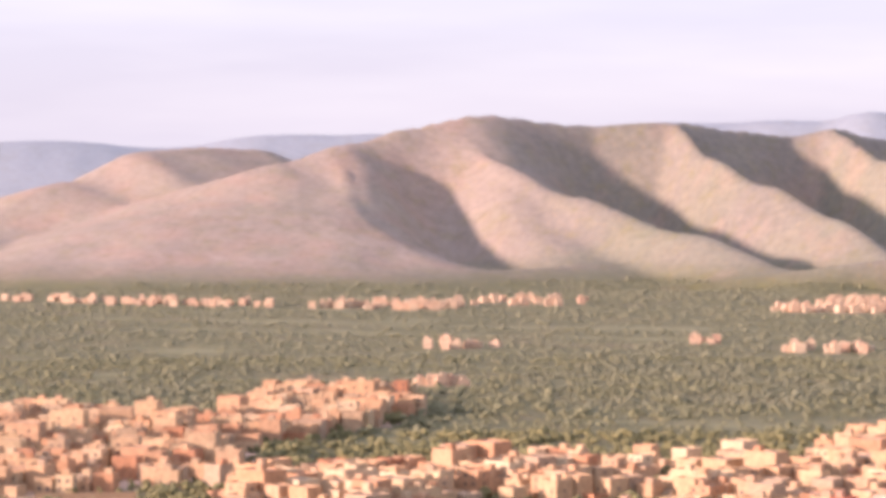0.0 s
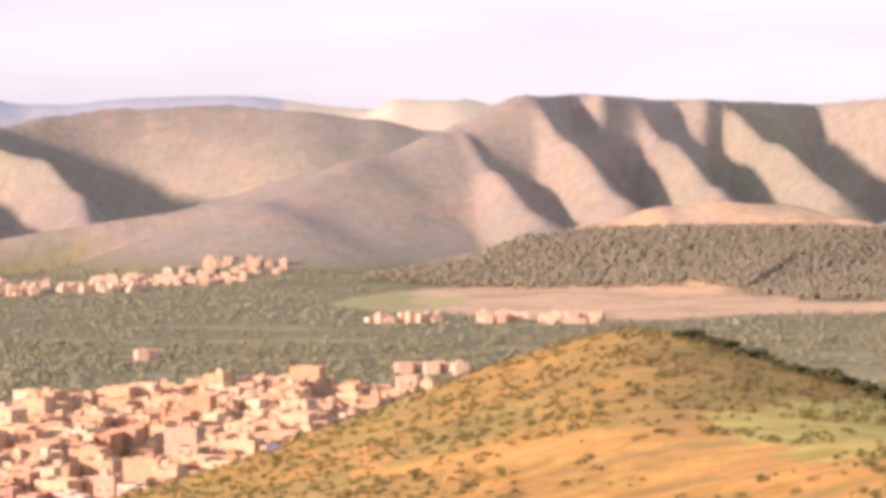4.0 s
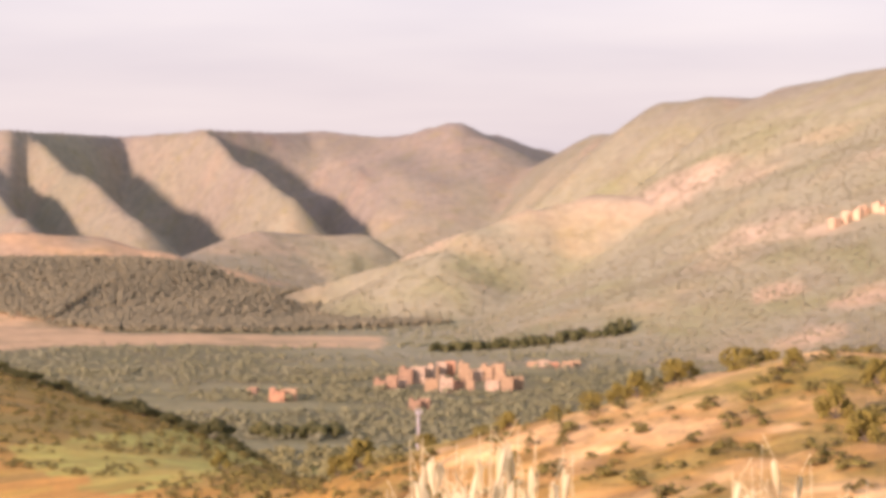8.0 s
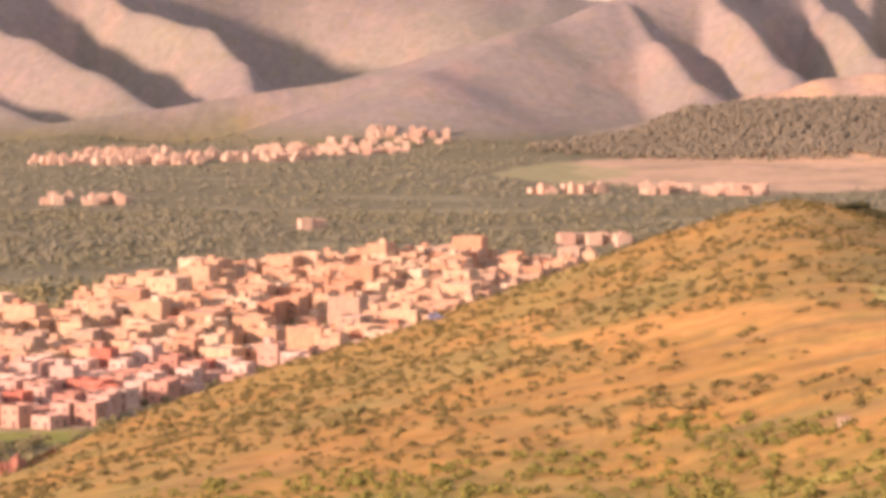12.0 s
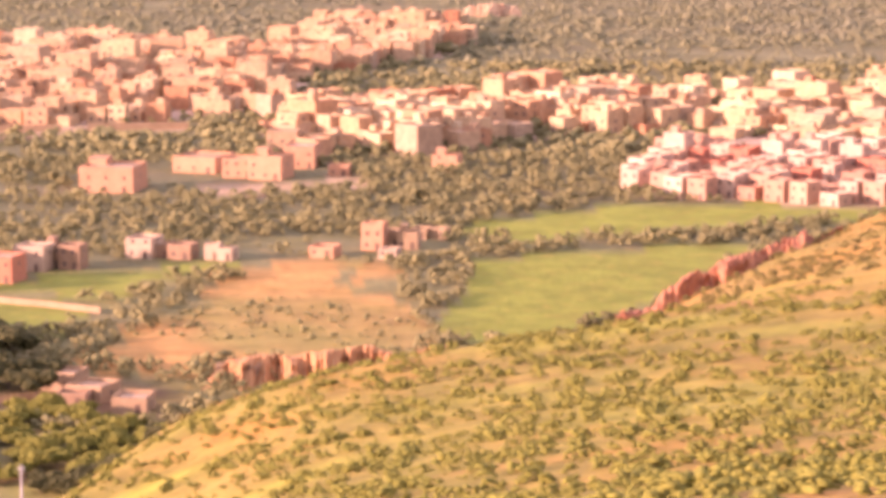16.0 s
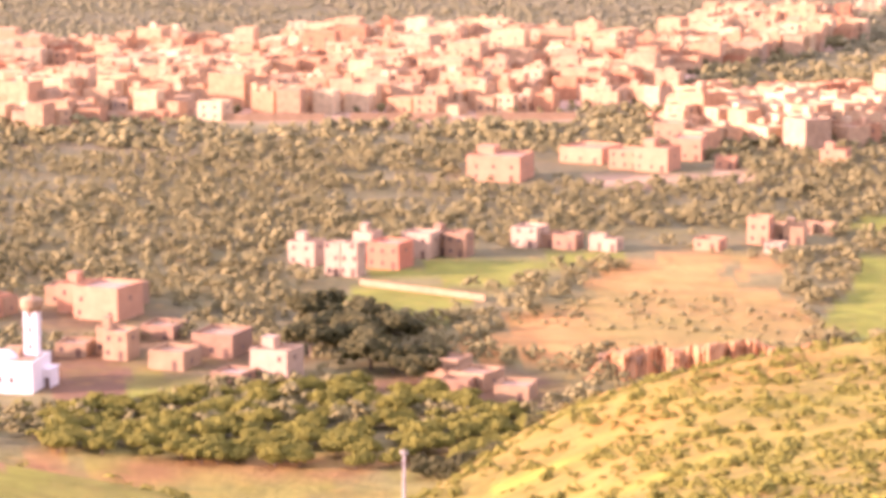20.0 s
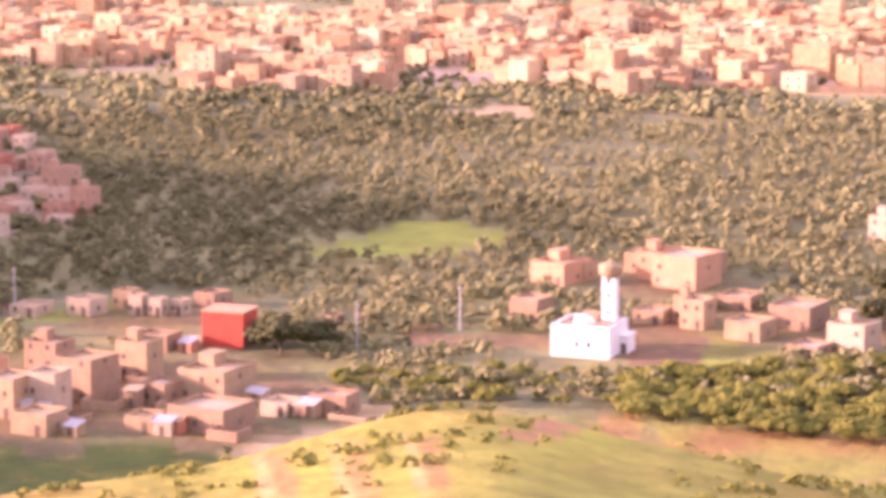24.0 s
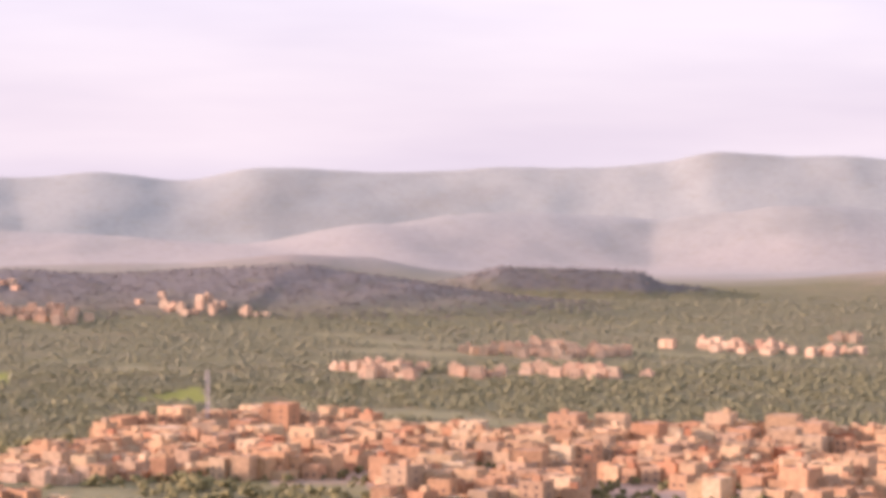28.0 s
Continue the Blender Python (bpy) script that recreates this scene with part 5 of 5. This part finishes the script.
def joined_houses(name, X, Y, turn, label, seed, size=1.0, wall=None):
    """Walls with parapets, roofs, roof rooms and dark windows of many houses in one mesh."""
    g = np.random.default_rng(seed)
    co, fa, mi = [], [], []

    def add(pts, quads, m):
        k = len(co)
        co.extend(pts)
        fa.extend([[k + i for i in q] for q in quads])
        mi.extend([m] * len(quads))

    sides = [(0, 1, 5, 4), (1, 2, 6, 5), (2, 3, 7, 6), (3, 0, 4, 7)]
    Z = ground_z(X, Y)
    for x, y, z in zip(X, Y, Z):
        w, d = g.uniform(3.3, 5.2) * size, g.uniform(3.2, 5.0) * size
        h = g.choice([3.1, 3.3, 5.4, 5.9, 6.2, 6.5, 8.4, 9.2, 9.6] if size == 1 else [2.9, 3.1, 3.3, 5.2, 5.8, 6.0])
        a = radians(turn + g.normal(0, 5))
        if size == 1 and g.uniform() < 0.06:
            w, d, h = w * 1.5, d * 1.3, h + 4.2
        c, s = math.cos(a), math.sin(a)
        tr = lambda u, v, q: (x + u * c - v * s, y + u * s + v * c, z + q)
        ring = lambda p, q, zz: [tr(-p, -q, zz), tr(p, -q, zz), tr(p, q, zz), tr(-p, q, zz)]
        add(ring(w, d, -1.5) + ring(w, d, h + 0.6) + ring(w - 0.3, d - 0.3, h + 0.6) + ring(w - 0.3, d - 0.3, h),
            sides + [tuple(i + 4 for i in q) for q in sides] + [tuple(i + 8 for i in q) for q in sides], 0)
        add(ring(w - 0.29, d - 0.29, h), [(0, 1, 2, 3)], 1)
        if g.uniform() < 0.35:
            o, e = g.uniform(-w * 0.4, w * 0.4), g.uniform(-d * 0.4, d * 0.4)
            bx = lambda zz: [tr(o - 1.5, e - 1.4, zz), tr(o + 1.5, e - 1.4, zz), tr(o + 1.5, e + 1.4, zz), tr(o - 1.5, e + 1.4, zz)]
            add(bx(h) + bx(h + 2.4), sides + [(4, 5, 6, 7)], 0)
        for k in range(int(h / 3) if g.uniform() < 0.3 else 0):
            for u in (-0.45, 0.45):
                q = k * 3.0 + 1.2
                add([tr(u * w - 0.55, -d - 0.04, q), tr(u * w + 0.55, -d - 0.04, q), tr(u * w + 0.55, -d - 0.04, q + 1.3), tr(u * w - 0.55, -d - 0.04, q + 1.3)], [(0, 1, 2, 3)], 2)
            add([tr(w + 0.04, -0.55, k * 3 + 1.2), tr(w + 0.04, 0.55, k * 3 + 1.2), tr(w + 0.04, 0.55, k * 3 + 2.5), tr(w + 0.04, -0.55, k * 3 + 2.5)], [(0, 1, 2, 3)], 2)
    me = mesh_from(name, co, fa)
    for m in (wall or M_wall_far, M_roof, M_glass):
        me.materials.append(m)
    me.polygons.foreach_set("material_index", np.array(mi, np.int32))
    tagged(new(name, me), label, "houses", kind="stuff")


PROTO = [make_house(w, d, h, M_wall, label, st, "town_house", 2, "houses of the town")
         for w, d, h, st, label in ((6.8, 7.0, 3.3, False, "low plastered flat-roofed town house"), (7.2, 7.0, 6.2, False, "two-storey plastered flat-roofed town house"),
                                    (7.8, 7.4, 9.0, True, "three-storey plastered town house with a roof room"), (6.4, 7.4, 6.0, False, "narrow two-storey plastered town house"))]
placed = set()
for poly, turn, seed, name in ((TOWN_A, -14, 11, "hillside_quarter"), (TOWN_E, 17, 15, "western_quarter"), (TOWN_B, -20, 12, "eastern_quarter"), (TOWN_C, 12, 13, "town_centre"),
                               (TOWN_C2, 10, 16, "outer_quarter"), (TOWN_D, 16, 14, "northern_quarter")):
    X, Y = plots(poly, 8.2 if name == "western_quarter" else 9.2, turn, seed, 0.54 if name == "western_quarter" else 0.16)
    garden = fbm(X, Y, 48, 2, 88) > -0.3
    X, Y = X[garden], Y[garden]
    r = np.hypot(X, Y)
    one = np.zeros(len(X), bool)
    if name in ("hillside_quarter", "western_quarter"):
        one[np.argsort(r)[:150]] = True
    for x, y in zip(X[one], Y[one]):
        i = int(rng.choice([0, 1, 3] if math.hypot(x, y) < 960 and name == "hillside_quarter" else [0, 0, 0, 1, 1, 2, 3, 3]))
        m = pose(x, y, gz(x, y), 0, 0, turn + rng.normal(0, 5))
        if i in placed:
            ob = copy_thing(PROTO[i], m)
        else:
            placed.add(i)
            ob = PROTO[i]
            ob.matrix_basis = m
        ob.scale = (0.8,) * 3 if name == "western_quarter" else (1, 1, 1)
    joined_houses(name, X[~one], Y[~one], turn, "crowded flat-roofed terracotta, pink and cream town houses", seed + 40)

    tx, ty = rng.uniform(min(p[0] for p in poly), max(p[0] for p in poly), 1500), rng.uniform(min(p[1] for p in poly), max(p[1] for p in poly), 1500)
    gap = np.array([np.min((X - a) ** 2 + (Y - b) ** 2) for a, b in zip(tx, ty)]) > 34
    gap &= inside(poly, tx, ty) > 0
    tx, ty = tx[gap], ty[gap]
    p, q = crowns(tx, ty, ground_z(tx, ty), rng.uniform(1.6, 3.2, len(tx)), 8, 0.8)
    me = lobes("town_trees", p, q, 0.7, 0.45, OCTA)
    me.materials.append(M_leaf_mid)
    tagged(new("town_trees", me), "dark garden trees between the town houses", "trees", kind="stuff")


def cluster(name, cx, cy, rx, ry, n, turn, seed, label):
    g = np.random.default_rng(seed)
    n = int(n * 1.9)
    X, Y = cx + rx * g.uniform(-1, 1, n), cy + ry * g.uniform(-1, 1, n)
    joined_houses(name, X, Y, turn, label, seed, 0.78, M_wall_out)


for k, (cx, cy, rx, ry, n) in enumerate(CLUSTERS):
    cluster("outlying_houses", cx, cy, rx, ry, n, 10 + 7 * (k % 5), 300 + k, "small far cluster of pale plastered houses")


# ---- red earth bluffs ----
def bluff(name, line, seed, label, wild=3.6, deep=0.4, earth=M_cliff):
    """An eroded earth face along a line of (bearing, distance, top height)."""
    n, co = int(60 * abs(line[-1][0] - line[0][0])), []
    a = np.interp(np.linspace(0, 1, n), np.linspace(0, 1, len(line)), [q[0] for q in line])
    r = np.interp(np.linspace(0, 1, n), np.linspace(0, 1, len(line)), [q[1] for q in line])
    top = np.interp(np.linspace(0, 1, n), np.linspace(0, 1, len(line)), [q[2] for q in line])
    u = np.linspace(0, 11.0 * abs(line[-1][0] - line[0][0]), n)
    gul = fbm(u * 1.0, u * 0 + seed, 3.4, 4, seed) - 0.7 * np.abs(fbm(u, u * 0 + 2 * seed, 1.3, 3, seed + 9))
    top = top + wild * fbm(u, u * 0 + 5 + seed, 2.2, 4, seed + 3)
    for back, frac in ((-7.0, -0.2), (-5.5, 0.1), (-4.0, 0.35), (-2.6, 0.62), (-1.4, 0.86), (-0.3, 1.0), (6, 1.0), (20, 0.8), (45, 0.25), (70, -0.3)):
        back = back * deep if back > 0 else back
        rr = r + back + (10.5 * gul * (1 - frac * 0.4) if back < 0 else 0)
        rr = rr + 2.4 * fbm(u, u * 0 + frac * 9, 2.0, 3, seed + 20) * (back < 0)
        x, y = rr * np.sin(np.radians(a)), rr * np.cos(np.radians(a))
        g = ground_z(x, y)
        co.append(np.stack([x, y, g + (top - g) * frac if back < 0 else np.maximum(g + (top - g) * frac, g - 2)], -1))
    co = np.array(co)
    k = co.shape[0]
    idx = np.arange(k * n).reshape(k, n)
    q = np.stack([idx[:-1, :-1], idx[:-1, 1:], idx[1:, 1:], idx[1:, :-1]], -1).reshape(-1, 4)
    me = mesh_from(name, co.reshape(-1, 3), q)
    me.materials.append(earth)
    tagged(new(name, me), label, "cliff", kind="structure")


bluff("red_bluff", [(-20.4, 612, 3.5), (-19.6, 616, 8), (-18.8, 625, 14.0), (-17.0, 640, 24.6), (-15.3, 662, 25.6), (-14.6, 685, 19)], 3, "gullied red earth bluff above the field")
bluff("low_earth_bank", [(-27.2, 612, 2.5), (-26.6, 608, 8), (-26.0, 612, 8.5), (-25.3, 609, 8)], 8, "low crumbling orange earth bank", 0.6, 0.1, M_bank)
bluff("low_earth_bank", [(-25.4, 612, 8), (-24.7, 607, 10), (-23.9, 611, 10.5), (-23.2, 606, 9)], 12, "low crumbling orange earth bank", 0.6, 0.1, M_bank)
bluff("low_earth_bank", [(-23.3, 602, 9), (-22.6, 606, 11), (-21.6, 600, 10.5), (-20.2, 606, 8)], 17, "low crumbling orange earth bank", 0.6, 0.1, M_bank)
# white wall by the field
wall = bmesh.new()
pts = [(-376, 611), (-365, 609.5), (-353, 608.5), (-338, 606)]
for (ax, ay), (bx, by) in zip(pts, pts[1:]):
    zz = gz((ax + bx) / 2, (ay + by) / 2)
    v = []
    for X, Y in ((ax, ay), (bx, by), (bx, by + 0.5), (ax, ay + 0.5)):
        v.append((X, Y))
    lo = [wall.verts.new((X, Y, zz - 1)) for X, Y in v]
    hi = [wall.verts.new((X, Y, zz + 1.45)) for X, Y in v]
    wall.faces.new(hi)
    for i in range(4):
        wall.faces.new((lo[i], lo[(i + 1) % 4], hi[(i + 1) % 4], hi[i]))
me = bpy.data.meshes.new("boundary_wall")
wall.to_mesh(me)
me.materials.append(M_cream)
tagged(new("boundary_wall", me), "long low cream-rendered wall beside the green field", "wall")


town_wall = bmesh.new()
(ax, ay), (bx, by) = (-612, 899), (-501, 968)
for k in range(14):
    if k in (4, 9):
        continue
    p0 = (ax + (bx - ax) * k / 14, ay + (by - ay) * k / 14)
    p1 = (ax + (bx - ax) * (k + 0.97) / 14, ay + (by - ay) * (k + 0.97) / 14)
    zz = gz(*p0)
    lo = [town_wall.verts.new((X, Y + d, zz - 1)) for (X, Y), d in ((p0, 0), (p1, 0), (p1, 0.5), (p0, 0.5))]
    hi = [town_wall.verts.new((X, Y + d, zz + 2.6)) for (X, Y), d in ((p0, 0), (p1, 0), (p1, 0.5), (p0, 0.5))]
    town_wall.faces.new(hi)
    for i in range(4):
        town_wall.faces.new((lo[i], lo[(i + 1) % 4], hi[(i + 1) % 4], hi[i]))
me = bpy.data.meshes.new("town_wall")
town_wall.to_mesh(me)
me.materials.append(M_cream)
tagged(new("town_wall", me), "long pale rendered wall along the town's lower edge", "wall")


# ---- a parked van on the spur, and a hut in place of pale stones ----
van = tagged(new("parked_van"), "small blue-grey van parked on the dirt track", "van")
bm = bmesh.new()
box(bm, -2.2, 2.2, -0.85, 0.85, 0.35, 1.15)
v0 = [bm.verts.new(c) for c in ((-2.1, -0.8, 1.15), (1.1, -0.8, 1.15), (1.1, 0.8, 1.15), (-2.1, 0.8, 1.15))]
v1 = [bm.verts.new(c) for c in ((-2.0, -0.72, 1.95), (0.5, -0.72, 1.95), (0.5, 0.72, 1.95), (-2.0, 0.72, 1.95))]
bm.faces.new(v1)
for i in range(4):
    bm.faces.new((v0[i], v0[(i + 1) % 4], v1[(i + 1) % 4], v1[i]))
part("body", bm, rough_material("blue_grey_paint", (0.22, 0.25, 0.36), (0.18, 0.21, 0.31), 1.0, rough=0.35, bump_d=0), van)
for u in (-1.4, -0.5):
    bm = bmesh.new()
    box(bm, u - 0.4, u + 0.4, -0.80, -0.76, 1.25, 1.8)
    part("window", bm, M_glass, van)
for u in (-1.4, 1.4):
    for w in (-0.8, 0.8):
        bm = bmesh.new()
        bmesh.ops.create_cone(bm, segments=14, radius1=0.35, radius2=0.35, depth=0.22, cap_ends=True, matrix=Matrix.Translation((u, w, 0.35)) @ Matrix.Rotation(radians(90), 4, "X"))
        part("wheel", bm, M_door, van)
van.matrix_basis = pose(-103, 818, gz(-103, 818), 0, 0, 12)
# made-up hut form for a small patch of pale tan stones
hut = tagged(new("pump_hut"), "tiny whitewashed block standing in for pale stones on the green slope", "hut")
bm = bmesh.new()
box(bm, -1.1, 1.1, -0.8, 0.8, -0.8, 1.35)
part("body", bm, M_lime, hut)
bm = bmesh.new()
box(bm, -1.25, 1.25, -0.95, 0.95, 1.35, 1.5)
part("roof", bm, M_cream, hut)
bm = bmesh.new()
box(bm, 0.2, 0.8, -0.84, -0.76, 0, 1.2)
part("door", bm, M_door, hut)
hut.matrix_basis = pose(5, 376, gz(5, 376), 0, 0, 5) @ Matrix.Scale(0.7, 4)


# ---- poles and mast ----
def make_pole(h, label, arm=1.0, name="utility_pole"):
    root = tagged(new(name), label, "pole")
    bm = bmesh.new()
    bmesh.ops.create_cone(bm, segments=10, radius1=0.28, radius2=0.16, depth=h + 1, matrix=Matrix.Translation((0, 0, h / 2 - 0.5)), cap_ends=True)
    part("post", bm, M_metal, root)
    bm = bmesh.new()
    box(bm, -arm / 2, arm / 2, -0.08, 0.08, h - 0.6, h - 0.42)
    part("crossarm", bm, M_metal, root)
    for u in (-arm * 0.4, 0, arm * 0.4):
        bm = bmesh.new()
        bmesh.ops.create_cone(bm, segments=8, radius1=0.07, radius2=0.04, depth=0.3, matrix=Matrix.Translation((u, 0, h - 0.27)), cap_ends=True)
        part("insulator", bm, M_white, root)
    return root


pole = make_pole(9.9, "grey concrete utility pole on the grassy bank")
pole.matrix_basis = pose(-185, 311, gz(-185, 311), 0, 0, 30)
for X, Y in ((-406, 467), (-410, 439), (-496, 420), (-425, 348)):
    copy_thing(pole, pose(X, Y, gz(X, Y), 0, 0, 40))
X, Y = polar(9.14, 340)
ob = copy_thing(pole, pose(X, Y, gz(X, Y), 0, 0, 10))
ob.scale = (0.9, 0.9, (98.0 - gz(X, Y)) / 9.9)
mast = tagged(new("radio_mast"), "slender pale lattice mast above the town roofs", "mast")
bm = bmesh.new()
for i in range(3):
    a = i * 2.094
    bmesh.ops.create_cone(bm, segments=6, radius1=0.3, radius2=0.2, depth=30, matrix=Matrix.Translation((0.9 * math.cos(a), 0.9 * math.sin(a), 15)))
part("legs", bm, M_metal, mast)
for k in range(9):
    bm = bmesh.new()
    bmesh.ops.create_cone(bm, segments=3, radius1=1.2, radius2=1.2, depth=0.3, matrix=Matrix.Translation((0, 0, 2 + 3.2 * k)))
    part("brace", bm, M_metal, mast)
X, Y = polar(-49.66, 1400)
mast.matrix_basis = pose(X, Y, gz(X, Y))


# ---- wild oats beside the camera ----
def make_oat(seed, h):
    g = np.random.default_rng(seed)
    root = tagged(new("wild_oat"), "dry straw-coloured wild oat with drooping spikelets", "grass")
    bm = bmesh.new()
    lean = Vector((g.uniform(-0.08, 0.08), g.uniform(-0.05, 0.05), 0))
    pts = [Vector((0, 0, -0.1)) + lean * (k / 6) ** 2 + Vector((0, 0, (h + 0.1) * k / 6)) for k in range(7)]
    rings = [[bm.verts.new(q + Vector((math.cos(a * 1.2566), math.sin(a * 1.2566), 0)) * (0.0010 - 0.00007 * k)) for a in range(5)] for k, q in enumerate(pts)]
    for lo, hi in zip(rings, rings[1:]):
        for a in range(5):
            bm.faces.new((lo[a], lo[(a + 1) % 5], hi[(a + 1) % 5], hi[a]))
    part("stalk", bm, M_oat, root)
    for k in range(10):
        q = pts[-1] - Vector((0, 0, 0.034 * k + g.uniform(-0.012, 0.012)))
        a = k * 2.4 + g.uniform(-0.5, 0.5)
        ln = g.uniform(0.02, 0.05) + 0.008 * k
        tip = q + Vector((math.cos(a) * ln, math.sin(a) * ln, g.uniform(-0.045, 0.0)))
        bm = bmesh.new()
        d = tip - q
        bmesh.ops.create_cone(bm, segments=4, radius1=0.0008, radius2=0.0006, depth=d.length, matrix=Matrix.Translation((q + tip) / 2) @ d.to_track_quat("Z", "Y").to_matrix().to_4x4())
        tilt = Matrix.Rotation(g.uniform(-0.5, 0.5), 4, "X") @ Matrix.Rotation(g.uniform(-0.5, 0.5), 4, "Y")
        for side in (-1, 1):
            m = Matrix.Translation(tip - Vector((0, 0, 0.012))) @ tilt @ Matrix.Translation((side * 0.0022, 0, 0)) @ Matrix.Rotation(side * 0.18, 4, "Y") @ Matrix.Diagonal((0.0052, 0.0056, 0.0175, 1))
            bmesh.ops.create_uvsphere(bm, u_segments=7, v_segments=6, radius=1.0, matrix=m)
        part("spikelet", bm, M_oat, root)
    return root


OATS = [make_oat(s, h) for s, h in ((1, 1.15), (2, 1.25), (3, 1.05))]
spots = [(a, 4.6 + 0.7 * ((i * 0.37) % 1.0), top) for i, (a, top) in enumerate(((8.6, -6.0), (9.0, -5.6), (9.35, -5.2), (9.55, -5.5), (9.85, -5.1), (10.2, -5.35), (10.5, -5.0), (10.65, -4.65), (10.95, -4.75), (11.25, -4.7),
                                                                               (11.0, -5.6), (10.1, -5.9), (9.2, -6.0), (8.9, -5.95), (9.7, -6.0), (10.4, -5.7), (10.8, -5.3), (11.1, -5.2), (9.45, -5.8), (10.0, -5.5), (11.35, -5.9), (16.0, -5.4), (15.5, -5.7), (17.3, -6.0), (15.4, -5.0), (15.7, -5.5), (16.0, -5.9), (17.2, -5.3), (17.0, -5.8), (17.6, -5.7), (14.9, -5.9), (11.5, -5.7)))]
spots += [(9.5 + 2.3 * ((i * 0.618) % 1.0), 4.5 + 1.0 * ((i * 0.29) % 1.0), -4.9 - 1.0 * ((i * 0.41) % 1.0)) for i in range(18)]
for i, (a, rr, top) in enumerate(spots):
    X, Y = polar(a, rr)
    g0 = gz(X, Y)
    want = EYE_Z + rr * math.tan(radians(top)) - g0
    k = i % 3
    m = pose(X, Y, g0, 0, 0, 57 * i)
    if i < 3:
        OATS[k].matrix_basis = m
        ob = OATS[k]
    else:
        ob = copy_thing(OATS[k], m)
    s = want / (1.15, 1.25, 1.05)[k]
    ob.scale = (1.0, 1.0, s)
    tagged(ob, group="wild oats beside the path")
